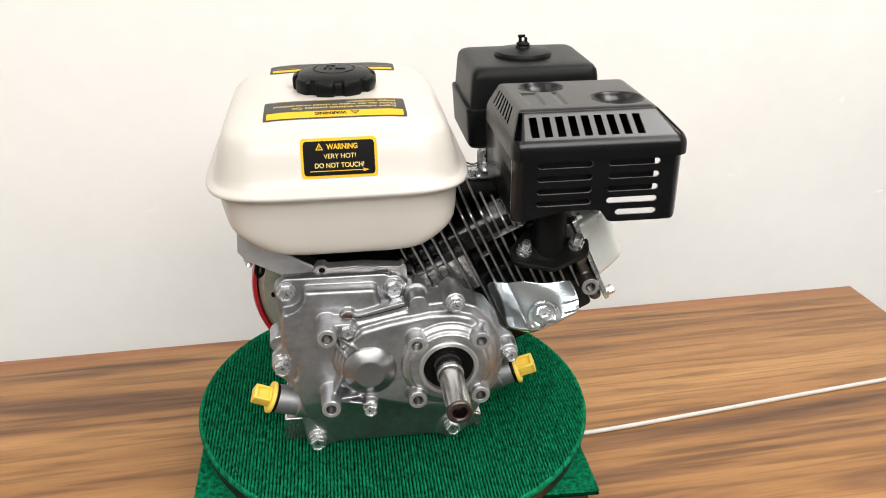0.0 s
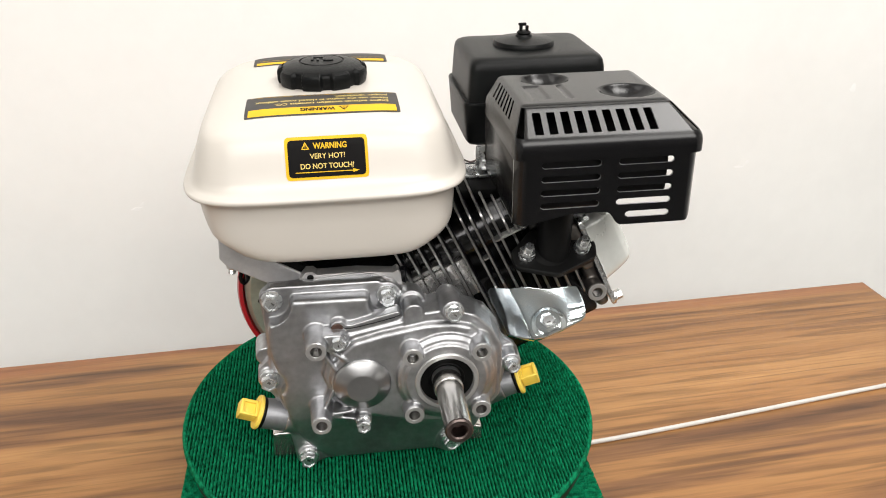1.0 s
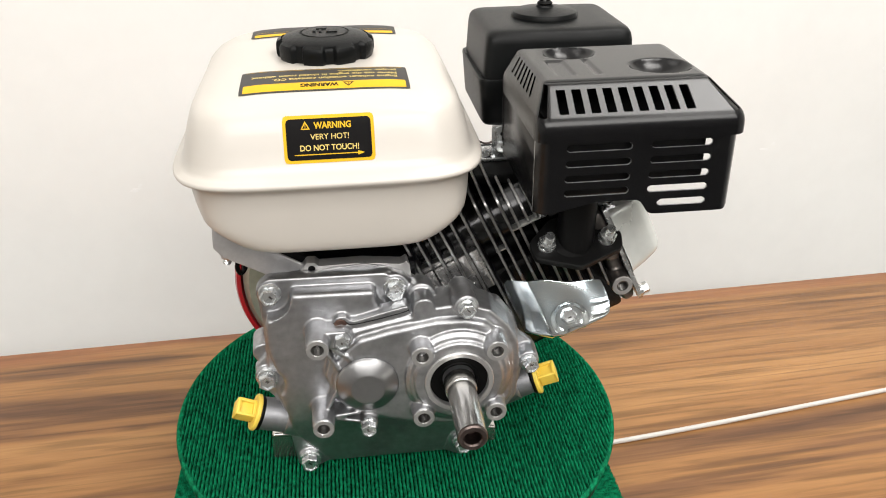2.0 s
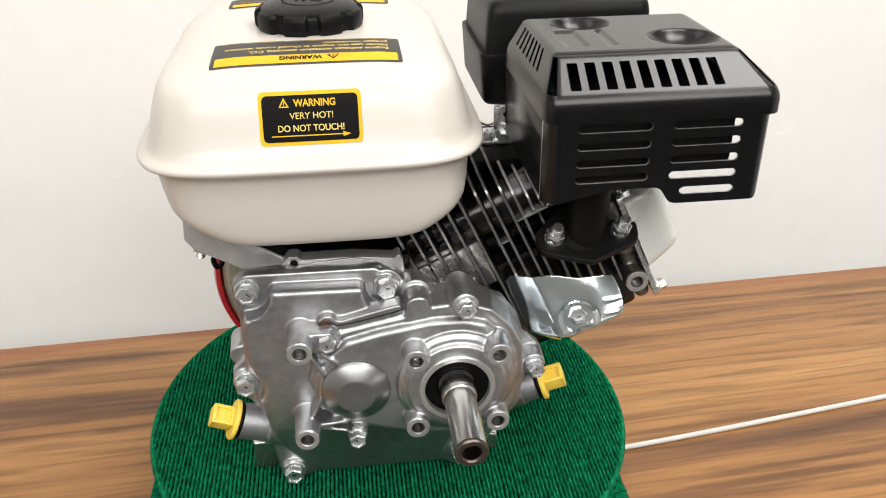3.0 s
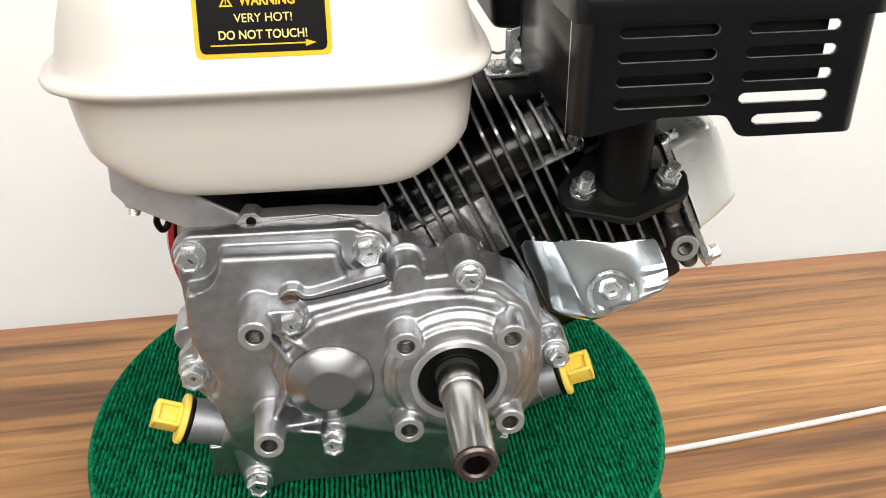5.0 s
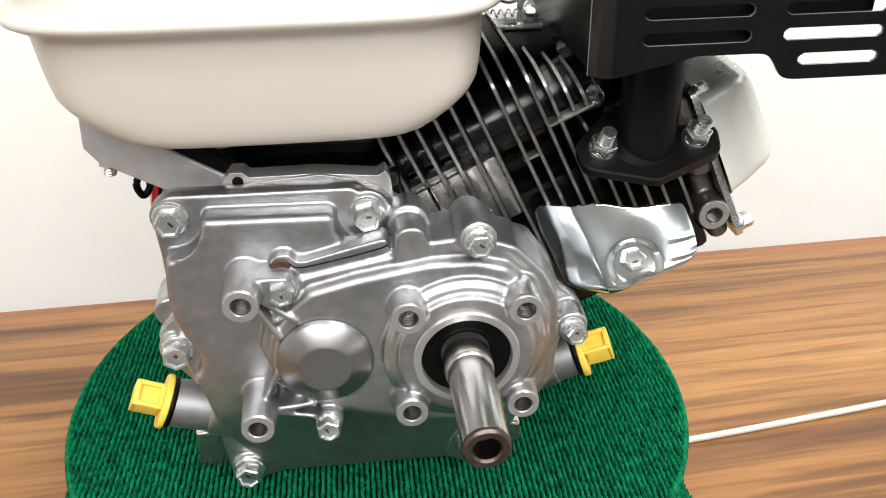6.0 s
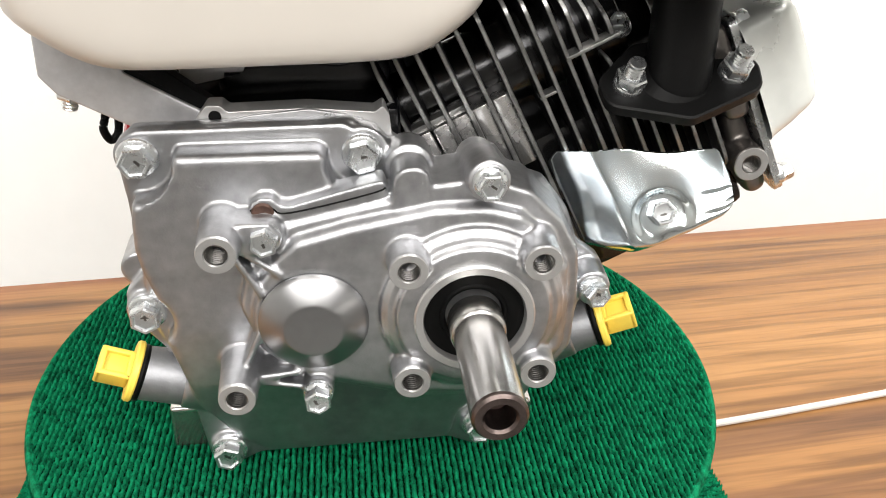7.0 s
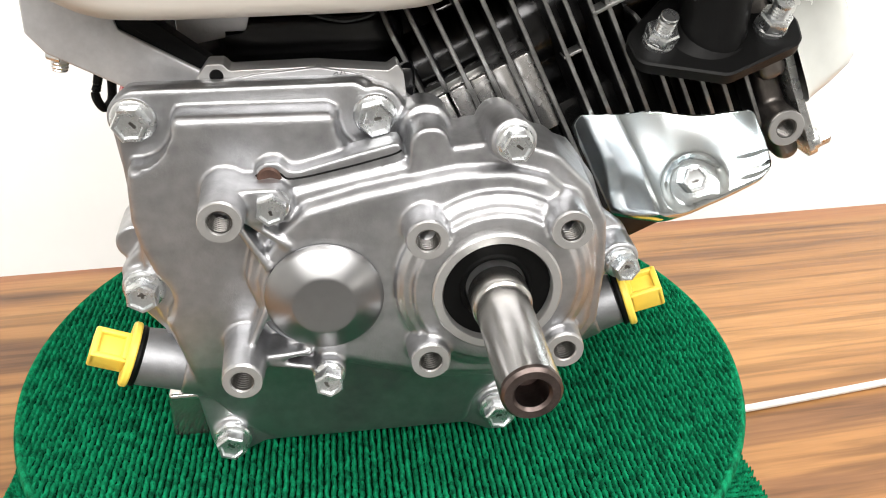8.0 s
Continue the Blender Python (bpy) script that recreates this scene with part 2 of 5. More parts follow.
def box(bm, lo, hi, bevel=0.001, m=Matrix(), seg=2):
    lo, hi = Vector(lo), Vector(hi)
    res = bmesh.ops.create_cube(bm, size=1.0, matrix=Matrix.Translation((lo + hi) / 2) @ Matrix.Diagonal((*(hi - lo), 1)))
    if bevel:
        edges = list({e for v in res["verts"] for e in v.link_edges})
        out = bmesh.ops.bevel(bm, geom=edges, offset=bevel, segments=seg, affect="EDGES", profile=0.5)
        verts = list({v for f in out["faces"] for v in f.verts} | {v for v in res["verts"] if v.is_valid})
    else:
        verts = res["verts"]
    if m != Matrix():
        bmesh.ops.transform(bm, matrix=m, verts=verts)


def tube(bm, pts, r, seg=10, smooth=6):
    """A round bar along a bent line."""
    P = [Vector(p) for p in pts]
    line = []
    for i in range(len(P) - 1):
        p0, p1, p2, p3 = P[max(i - 1, 0)], P[i], P[i + 1], P[min(i + 2, len(P) - 1)]
        for k in range(smooth):
            t = k / smooth
            line.append(0.5 * ((2 * p1) + (p2 - p0) * t + (2 * p0 - 5 * p1 + 4 * p2 - p3) * t * t + (3 * p1 - p0 - 3 * p2 + p3) * t ** 3))
    line.append(P[-1])
    prev = None
    side = Vector((0.3, 0.2, 0.9))
    for i, p in enumerate(line):
        d = (line[min(i + 1, len(line) - 1)] - line[max(i - 1, 0)]).normalized()
        u = d.cross(side).normalized()
        v = d.cross(u)
        ring = [bm.verts.new(p + r * (math.cos(a) * u + math.sin(a) * v)) for a in (2 * math.pi * k / seg for k in range(seg))]
        if prev:
            for k in range(seg):
                bm.faces.new((prev[k - 1], prev[k], ring[k], ring[k - 1]))
        else:
            bm.faces.new(ring)
        prev = ring
    bm.faces.new(prev[::-1])
    bmesh.ops.recalc_face_normals(bm, faces=bm.faces)


def hex_bolt(parent, p, d, af=0.0100, flange=0.0068, height=0.0062, turn=0.0, stud=0.0, label="", name="flange_bolt"):
    """A flanged hexagon bolt head on p, pointing along d; stud: a threaded end that stands out of a nut."""
    m = aim(p, d) @ pose(0, 0, 0, 0, 0, turn)
    bm = bmesh.new()
    turned(bm, [(0, -0.001), (flange, -0.001), (flange, 0.0009), (flange * 0.93, 0.0016), (af * 0.52, 0.0022), (0, 0.0022)], m, 28)
    r = af / 2 / math.cos(math.pi / 6)
    hexa = lambda k, rr: Vector((rr * math.cos(k * math.pi / 3), rr * math.sin(k * math.pi / 3), 0))
    rings = []
    for rr, z in ((r, 0.0015), (r, height - 0.0008), (r * 0.90, height), (r * 0.74, height), (r * 0.66, height - 0.0012 if not stud else height), (0, height - 0.0016 if not stud else height)):
        rings.append([bm.verts.new(m @ (hexa(k, rr) + Vector((0, 0, z)))) for k in range(6)] if rr else [bm.verts.new(m @ Vector((0, 0, z)))])
    for a, b in zip(rings, rings[1:]):
        for k in range(6):
            bm.faces.new((a[k - 1], a[k], b[k], b[k - 1]) if len(b) > 1 else (a[k - 1], a[k], b[0]))
    if not stud:
        rng = random.Random(int(p[0] * 10000) + 77)
        for k in range(2):
            a, q = rng.random() * 6.28, 0.08 + 0.11 * rng.random()
            c = Vector((0.10 * af * math.cos(turn), 0.10 * af * math.sin(turn), height - 0.00142))
            w = Vector((math.cos(a), math.sin(a), 0))
            n = Vector((-w.y, w.x, 0))
            bm.faces.new([bm.verts.new(m @ (c + Vector((0, 0, 0.00004 * k)) + w * sx * q * af + n * sy * 0.045 * af)) for sx, sy in ((-1, -1), (1, -1), (1, 1), (-1, 1))]).material_index = 1
    if stud:
        rs = af * 0.33
        prof = [(0, height - 0.002), (rs, height - 0.002)]
        n = int(stud / 0.00125)
        for k in range(n):
            prof += [(rs, height + (k + 0.1) * 0.00125), (rs * 0.88, height + (k + 0.6) * 0.00125)]
        prof += [(rs * 0.94, height + stud - 0.0004), (rs * 0.86, height + stud), (0, height + stud)]
        turned(bm, prof, m, 20)
    bmesh.ops.recalc_face_normals(bm, faces=bm.faces)
    return part(name, bm, [ZINC, THREAD], parent, label, sharp=25)


def thread(parent, p, d, r, depth):
    """The inside of a tapped hole whose mouth is at p, with d pointing out."""
    m = aim(p, d)
    prof = [(r * 1.05, 0.0)]
    n = int(depth / 0.00125)
    for k in range(n):
        prof += [(r * 0.86, -(k + 0.15) * 0.00125), (r * 0.84, -(k + 0.5) * 0.00125), (r * 1.06, -(k + 0.62) * 0.00125), (r * 1.06, -(k + 0.80) * 0.00125)]
    prof += [(r * 0.8, -depth), (0, -depth)]
    bm = bmesh.new()
    turned(bm, prof, m, 20)
    bmesh.ops.reverse_faces(bm, faces=bm.faces)
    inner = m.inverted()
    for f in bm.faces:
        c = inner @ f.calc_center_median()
        # shade of the grooves and the hole's bottom, set by the darker material
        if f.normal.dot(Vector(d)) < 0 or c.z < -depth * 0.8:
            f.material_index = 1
    return part("tapped_hole", bm, [THREAD, DARK_STEEL], parent, "threaded bolt hole", sharp=20)


# ---- the room ----
TABLE_Z, FLOOR_Z, CEIL_Z = -0.063, -0.81, 1.70
YAW = 4.5
room = pose(0, 0, 0, 0, 0, YAW)


def plain_wall(name, lo, hi, mat, label, category):
    bm = bmesh.new()
    box(bm, lo, hi, 0.0)
    ob = link_mesh(name, bm, mat)
    ob.matrix_basis = room
    return tagged(ob, label, category, kind="structure")


WALL_Y = 0.545
wall_back = plain_wall("wall_north", (-2.4, WALL_Y, FLOOR_Z), (2.4, WALL_Y + 0.1, CEIL_Z), WALL_PAINT, "off-white painted wall behind the table with faint scuffs", "wall")
for x, z, w, h, turn in ((-0.269, 0.010, 0.012, 0.004, 12), (-0.262, 0.016, 0.005, 0.003, 60), (0.544, 0.013, 0.016, 0.003, -8), (0.556, 0.020, 0.004, 0.005, 30), (0.800, -0.030, 0.014, 0.006, 20), (0.700, 0.120, 0.010, 0.012, 40)):
    bm = bmesh.new()
    rng = random.Random(int(x * 1000))
    ring = [bm.verts.new((x + w / 2 * q * math.cos(a), WALL_Y - 0.0004, z + h / 2 * q * math.sin(a) + 0.2 * w * math.sin(radians(turn)) * math.cos(a)))
            for a, q in ((2 * math.pi * k / 14, 0.7 + 0.6 * rng.random()) for k in range(14))]
    bm.faces.new(ring)
    rim = bmesh.ops.extrude_face_region(bm, geom=bm.faces[:])
    bmesh.ops.translate(bm, vec=(0, 0.0006, 0), verts=[v for v in rim["geom"] if isinstance(v, bmesh.types.BMVert)])
    bmesh.ops.recalc_face_normals(bm, faces=bm.faces)
    part("scuff", bm, WALL_FILLER, wall_back)
# unseen sides added for bounce; south wall and floor kept darker for reflections
plain_wall("wall_south", (-2.4, -3.4, FLOOR_Z), (2.4, -3.3, CEIL_Z), DIM_PAINT, "unseen grey wall added to dim reflections in the engine's front", "wall")
plain_wall("wall_west", (-2.5, -3.4, FLOOR_Z), (-2.4, WALL_Y + 0.1, CEIL_Z), WALL_PAINT, "plain off-white painted wall", "wall")
plain_wall("wall_east", (2.4, -3.4, FLOOR_Z), (2.5, WALL_Y + 0.1, CEIL_Z), WALL_PAINT, "plain off-white painted wall", "wall")
plain_wall("floor", (-2.5, -3.4, FLOOR_Z - 0.1), (2.5, WALL_Y + 0.1, FLOOR_Z), FLOOR_M, "plain grey floor under the table", "floor")
plain_wall("ceiling", (-2.5, -3.4, CEIL_Z), (2.5, WALL_Y + 0.1, CEIL_Z + 0.1), WALL_PAINT, "plain white ceiling", "ceiling")

# ---- the table ----
table = thing("table", "walnut-brown wooden table standing before the white wall", "table", room)
bm = bmesh.new()
box(bm, (-0.95, -0.10, TABLE_Z - 0.03), (0.604, 0.328, TABLE_Z), 0.0012)
part("tabletop", bm, WOOD, table, "walnut-grained brown tabletop")
for x in (-0.90, 0.55):
    for y in (-0.06, 0.28):
        bm = bmesh.new()
        box(bm, (x - 0.025, y - 0.025, FLOOR_Z), (x + 0.025, y + 0.025, TABLE_Z - 0.03), 0.002)
        part("leg", bm, WOOD, table)

# ---- the turntable ----
TURN_C, TURN_R = Vector((-0.034, 0.108)), 0.168


def ribbed(bm, rows, pitch, amp, along_y, top):
    """Carpet ribs: each row is (offset across, start, end) and becomes one knobbly ridge of pile."""
    rng = random.Random(7)
    for c, s0, s1 in rows:
        n = max(2, int((s1 - s0) / 0.00072))
        drift, knot = 0.0, rng.random()
        prev = None
        for i in range(n + 1):
            s = s0 + (s1 - s0) * i / n
            if i % 2 == 0:
                knot, drift = 0.55 + 0.55 * rng.random(), 0.22 * (rng.random() - 0.5)
            loop = 1.0 if i % 2 else 0.50
            h = amp * knot * loop
            w = pitch * (0.42 if i % 2 else 0.28) * (0.85 + 0.25 * rng.random())
            off = pitch * drift
            ring = []
            for du, dh in ((-1.0, 0.0), (-0.62, 0.74), (0.0, 1.0), (0.62, 0.74), (1.0, 0.0)):
                u, hh = c + off + du * w, top - amp + dh * h
                ring.append(bm.verts.new((u, s, hh) if along_y else (s, u, hh)))
            if prev:
                for k in range(4):
                    bm.faces.new((prev[k], prev[k + 1], ring[k + 1], ring[k]))
            prev = ring


turntable = thing("turntable", "round turntable covered with green ribbed carpet on a square base", "turntable")
bm = bmesh.new()
box(bm, (-0.192, -0.008, TABLE_Z), (0.113, 0.140, -0.024), 0.003)
part("base", bm, DARK_BOARD, turntable, "dark brown square base box")
bm = bmesh.new()
rib, PITCH = [], 0.0027
y = -0.0135
while y < 0.142:
    rib.append((y, -0.197, 0.118))
    y += PITCH
ribbed(bm, rib, PITCH, 0.0031, False, -0.018)
base_carpet = part("base_carpet", bm, CARPET, turntable, "square of green ribbed carpet", sharp=80)
tagged(base_carpet, kind="stuff")
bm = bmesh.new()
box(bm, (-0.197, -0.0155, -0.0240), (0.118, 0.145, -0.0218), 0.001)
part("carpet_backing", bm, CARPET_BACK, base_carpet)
bm = bmesh.new()
turned(bm, [(0, -0.0195), (TURN_R - 0.004, -0.0195), (TURN_R - 0.003, -0.018), (TURN_R - 0.003, -0.006), (0, -0.006)], Matrix.Translation((*TURN_C, 0)), 96)
part("disc", bm, DARK_BOARD, turntable, "round turning plate")
bm = bmesh.new()
rib = []
x = -TURN_R + 0.003
while x < TURN_R - 0.002:
    h = math.sqrt(max((TURN_R - 0.002) ** 2 - x * x, 0))
    rib.append((TURN_C.x + x, TURN_C.y - h, TURN_C.y + h))
    x += PITCH
ribbed(bm, rib, PITCH, 0.0031, True, 0.0)
turned(bm, [(TURN_R - 0.0045, -0.0062), (TURN_R, -0.0062), (TURN_R + 0.0004, -0.004), (TURN_R - 0.0004, -0.0018), (TURN_R - 0.0012, -0.0008), (TURN_R - 0.0022, -0.0009), (TURN_R - 0.0035, -0.0040)], Matrix.Translation((*TURN_C, 0)), 128)
cover_ob = part("carpet_cover", bm, CARPET, turntable, "round green ribbed carpet", sharp=80)
tagged(cover_ob, kind="stuff")
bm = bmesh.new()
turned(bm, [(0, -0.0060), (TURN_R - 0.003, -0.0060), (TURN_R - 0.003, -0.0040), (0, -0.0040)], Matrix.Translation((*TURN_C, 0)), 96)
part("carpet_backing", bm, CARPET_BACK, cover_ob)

# the white cord of the turntable on the table
bm = bmesh.new()
tube(bm, [(0.110, 0.102, TABLE_Z + 0.004), (0.135, 0.107, TABLE_Z + 0.0028), (0.176, 0.1132, TABLE_Z + 0.0022), (0.26, 0.1265, TABLE_Z + 0.0022), (0.40, 0.150, TABLE_Z + 0.0022), (0.57, 0.178, TABLE_Z + 0.0022), (0.5935, 0.182, TABLE_Z + 0.0032), (0.6020, 0.183, TABLE_Z - 0.010), (0.6030, 0.184, TABLE_Z - 0.08), (0.6030, 0.190, TABLE_Z - 0.45), (0.6100, 0.200, FLOOR_Z + 0.05), (0.64, 0.24, FLOOR_Z + 0.0027), (0.72, 0.34, FLOOR_Z + 0.0027)], 0.0021)
cord = tagged(link_mesh("power_cord", bm, CORD), "thin white power cord on the table, hanging over its end", "cord")


# ---- the engine ----
# Its own axes: x along the cylinder's side, y away from the output shaft, z up; the shaft's axis is x = 0, z = 0.09.
SHAFT_Z = 0.09
engine = thing("petrol_engine", "small petrol engine with white tank, black muffler and bare output shaft", "engine", LEAN)
FRONT = Vector((0, -1, 0))


def superellipse(cx, cy, hx, hy, n, seg):
    out = []
    for k in range(seg):
        a = 2 * math.pi * k / seg
        c, s = math.cos(a), math.sin(a)
        out.append((cx + hx * math.copysign(abs(c) ** (2 / n), c), cy + hy * math.copysign(abs(s) ** (2 / n), s)))
    return out


def lofted(bm, rows, seg=96):
    """Stacked rounded-rectangle sections: (z, centre x, centre y, half x, half y, squareness)."""
    prev = None
    for z, cx, cy, hx, hy, n in rows:
        ring = [bm.verts.new((x, y, z)) for x, y in superellipse(cx, cy, hx, hy, n, seg)]
        if prev:
            for k in range(seg):
                bm.faces.new((prev[k - 1], prev[k], ring[k], ring[k - 1]))
        else:
            bm.faces.new(ring[::-1])
        prev = ring
    bm.faces.new(prev)
    bmesh.ops.recalc_face_normals(bm, faces=bm.faces)


# fuel tank
TX, TY = -0.0715, 0.110
bm = bmesh.new()
lofted(bm, [
    (0.1797, TX + 0.002, TY, 0.040, 0.060, 5), (0.1798, TX + 0.004, TY, 0.0500, 0.0800, 6), (0.1802, TX + 0.0040, TY, 0.0548, 0.0858, 6), (0.1811, TX + 0.0036, TY, 0.0590, 0.0889, 6.2), (0.1828, TX + 0.0032, TY, 0.0620, 0.0910, 6.4), (0.1855, TX + 0.0028, TY, 0.0660, 0.0924, 6.6),
    (0.1892, TX + 0.0026, TY, 0.0714, 0.0933, 6.6), (0.1930, TX + 0.0022, TY, 0.0764, 0.0938, 6.4), (0.1955, TX + 0.0018, TY, 0.0790, 0.0940, 6.2), (0.1985, TX + 0.0014, TY, 0.0812, 0.0943, 6), (0.2030, TX + 0.0010, TY, 0.0828, 0.0946, 5.6), (0.2090, TX + 0.0006, TY, 0.0840, 0.0949, 5.4), (0.2205, TX, TY, 0.0858, 0.0954, 5),
    (0.2235, TX, TY, 0.0870, 0.0968, 5), (0.2255, TX, TY, 0.0905, 0.1005, 5), (0.2270, TX, TY, 0.0928, 0.1025, 5), (0.2285, TX, TY, 0.0932, 0.1030, 5),
    (0.2300, TX, TY, 0.0924, 0.1020, 5), (0.2312, TX, TY, 0.0896, 0.0990, 5), (0.2335, TX, TY, 0.0872, 0.0962, 5.4), (0.238, TX, TY, 0.0855, 0.0938, 5.8),
    (0.246, TX, TY, 0.0836, 0.0910, 6), (0.254, TX, TY, 0.0814, 0.0880, 6), (0.2600, TX, TY, 0.0793, 0.0856, 6), (0.2638, TX, TY, 0.0768, 0.0832, 5.8), (0.2662, TX, TY, 0.0735, 0.0800, 5.4),
    (0.2685, TX, TY, 0.0680, 0.0750, 5.0), (0.2708, TX, TY, 0.0600, 0.0675, 4.6), (0.2726, TX, TY, 0.0510, 0.0585, 4.2), (0.2737, TX, TY, 0.0400, 0.0440, 3.6), (0.2741, TX, TY, 0.0200, 0.0220, 2.8)])
for v in bm.verts:                       # the top rises towards the back
    w = min(1, max(0, (v.co.z - 0.2600) / 0.010))
    if v.co.y > TY:
        v.co.y += 0.007 * w
        v.co.z += 0.070 * (v.co.y - TY) * w
tank = part("fuel_tank", bm, TANK_WHITE, engine, "cream-white enamelled steel fuel tank", sharp=60)
tank_me = tank.data

# filler cap with a scalloped rim
CAP = Vector((-0.0705, 0.1165, 0.2735))
bm = bmesh.new()
lobes = lambda a: 1.03 - 0.10 / (1 + math.exp(-16 * (math.cos(9 * (a + radians(85))) - 0.50)))
turned(bm, [(0, 0), (0.0285, 0), (0.0296, 0.001), (0.0302, 0.003), (0.0302, 0.0085), (0.0294, 0.0105), (0.0268, 0.0119)], Matrix.Translation(CAP), 216, lobes)
turned(bm, [(0.0275, 0.0112), (0.0262, 0.0122), (0.0200, 0.0138), (0.0158, 0.0146), (0.0153, 0.0138), (0.0147, 0.0138), (0.0142, 0.0148), (0.008, 0.0152), (0, 0.0153)], Matrix.Translation(CAP), 64)
cap = part("filler_cap", bm, BLACK_PLASTIC, tank, "round black plastic filler cap with scalloped rim", sharp=40)
bm = bmesh.new()
turned(bm, [(0.0262, 0), (0.0295, 0.0), (0.0295, 0.0008), (0.0262, 0.0012)], Matrix.Translation(CAP + Vector((0, 0, -0.001))), 64)
part("filler_neck", bm, TANK_WHITE, tank)
bm = bmesh.new()
for lo, hi in (((-0.0075, -0.004), (-0.0055, 0.005)), ((-0.0055, 0.0035), (0.003, 0.005)), ((0.001, -0.005), (0.003, 0.0035)), ((-0.0035, -0.005), (-0.0018, 0.001)), ((0.003, -0.005), (0.008, -0.0035))):
    box(bm, (lo[0], lo[1], 0.0145), (hi[0], hi[1], 0.0160), 0.0003, Matrix.Translation(CAP))
part("raised_mark", bm, BLACK_PLASTIC, tank)


# decals that follow the tank's skin
from mathutils.bvhtree import BVHTree

skin = BVHTree.FromPolygons([v.co.copy() for v in tank_me.vertices], [tuple(p.vertices) for p in tank_me.polygons])


def lay_on(bm, m, ray, lift):
    """Carries flat (x, y) geometry by m on to the tank along ray."""
    ray = Vector(ray)
    for v in bm.verts:
        h = v.co.z
        p = m @ Vector((v.co.x, v.co.y, 0))
        hit, nor, _, _ = skin.ray_cast(p - ray * 0.1, ray)
        v.co = (hit if hit else p) - ray * (lift + h)


def sheet(w, h, r=0.002, nx=24, ny=10, x0=0.0, y0=0.0):
    """A thin flat patch, finely divided."""
    bm = bmesh.new()
    vs = [[bm.verts.new((x0 + w * (i / nx - 0.5), y0 + h * (j / ny - 0.5), 0)) for i in range(nx + 1)] for j in range(ny + 1)]
    for j in range(ny):
        for i in range(nx):
            bm.faces.new((vs[j][i], vs[j][i + 1], vs[j + 1][i + 1], vs[j + 1][i]))
    for j, i, sx, sy in ((0, 0, 1, 1), (0, nx, -1, 1), (ny, 0, 1, -1), (ny, nx, -1, -1)):
        vs[j][i].co += Vector((sx * r * 0.3, sy * r * 0.3, 0))
    return bm


def lettering(text, size, x, y, bold=0.0, width=0.0, left=False):
    cu = bpy.data.curves.new("lettering", "FONT")
    cu.body, cu.size, cu.align_x, cu.align_y, cu.offset = text, size, "CENTER", "CENTER", bold
    ob = bpy.data.objects.new("lettering", cu)
    scene.collection.objects.link(ob)
    me = bpy.data.meshes.new_from_object(ob)
    bpy.data.objects.remove(ob)
    bm = bmesh.new()
    bm.from_mesh(me)
    lo, hi = min(v.co.x for v in bm.verts), max(v.co.x for v in bm.verts)
    k = width / (hi - lo) if width else 1.0
    for v in bm.verts:
        v.co = Vector((x + (v.co.x - lo if left else v.co.x - (lo + hi) / 2) * k, y + v.co.y, 0))
    return bm


def bar(w, h, x, y, turn=0.0):
    bm = sheet(w, h, 0, max(2, int(w / 0.002)), 1, 0, 0)
    bmesh.ops.transform(bm, matrix=pose(x, y, 0, 0, 0, turn), verts=bm.verts)
    return bm


def triangle_sign(size, x, y):
    """A warning triangle: outline and a stroke."""
    bm = bmesh.new()
    P = [Vector((0, 0.62)), Vector((-0.6, -0.42)), Vector((0.6, -0.42))]
    Q = [p * 0.62 + Vector((0, -0.03)) for p in P]
    o = [bm.verts.new((x + p.x * size, y + p.y * size, 0)) for p in P]
    i = [bm.verts.new((x + p.x * size, y + p.y * size, 0)) for p in Q]
    for k in range(3):
        bm.faces.new((o[k - 1], o[k], i[k], i[k - 1]))
    for (ax, ay, bx, by) in ((-0.05, -0.08, 0.05, 0.22), (-0.05, -0.22, 0.05, -0.13)):
        bm.faces.new([bm.verts.new((x + u * size, y + v * size, 0)) for u, v in ((ax, ay), (bx, ay), (bx, by), (ax, by))])
    return bm


def decal(parent, pieces, m, ray):
    for name, bm, mat, lift, label in pieces:
        lay_on(bm, m, ray, lift)
        bmesh.ops.recalc_face_normals(bm, faces=bm.faces)
        part(name, bm, mat, parent, label)


# front warning label
hot = part("warning_label", sheet(0.0505, 0.0245), DECAL_YELLOW, tank, "black and yellow hot-surface warning label")
M_HOT = Matrix.Translation((-0.0708, 0.02, 0.2510)) @ pose(0, 0, 0, 90, 0.0, 0)
bm = bmesh.new()
bm.from_mesh(hot.data)
lay_on(bm, M_HOT, (0, 1, 0), 0.00025)
bm.to_mesh(hot.data)
bm.free()
arrow = bar(0.0355, 0.0005, -0.0018, -0.0078)
tip = [arrow.verts.new(p) for p in ((0.0155, -0.0090, 0), (0.0195, -0.0078, 0), (0.0155, -0.0066, 0))]
arrow.faces.new(tip)
decal(tank, [
    ("black_field", sheet(0.0470, 0.0212), DECAL_BLACK, 0.0004, ""),
    ("warning_sign", triangle_sign(0.0042, -0.0128, 0.0070), DECAL_YELLOW, 0.00055, ""),
    ("warning_text", lettering("WARNING", 0.0046, 0.0022, 0.0070, 0.00014, 0.0206), DECAL_YELLOW, 0.00055, ""),
    ("hot_text", lettering("VERY HOT!", 0.0042, 0.0004, 0.0012, 0.00002, 0.0213), DECAL_TEXT, 0.00055, ""),
    ("touch_text", lettering("DO NOT TOUCH!", 0.0042, 0.0000, -0.0045, 0.00006, 0.0325), DECAL_TEXT, 0.00055, ""),
    ("arrow", arrow, DECAL_YELLOW, 0.00055, "")], M_HOT, (0, 1, 0))


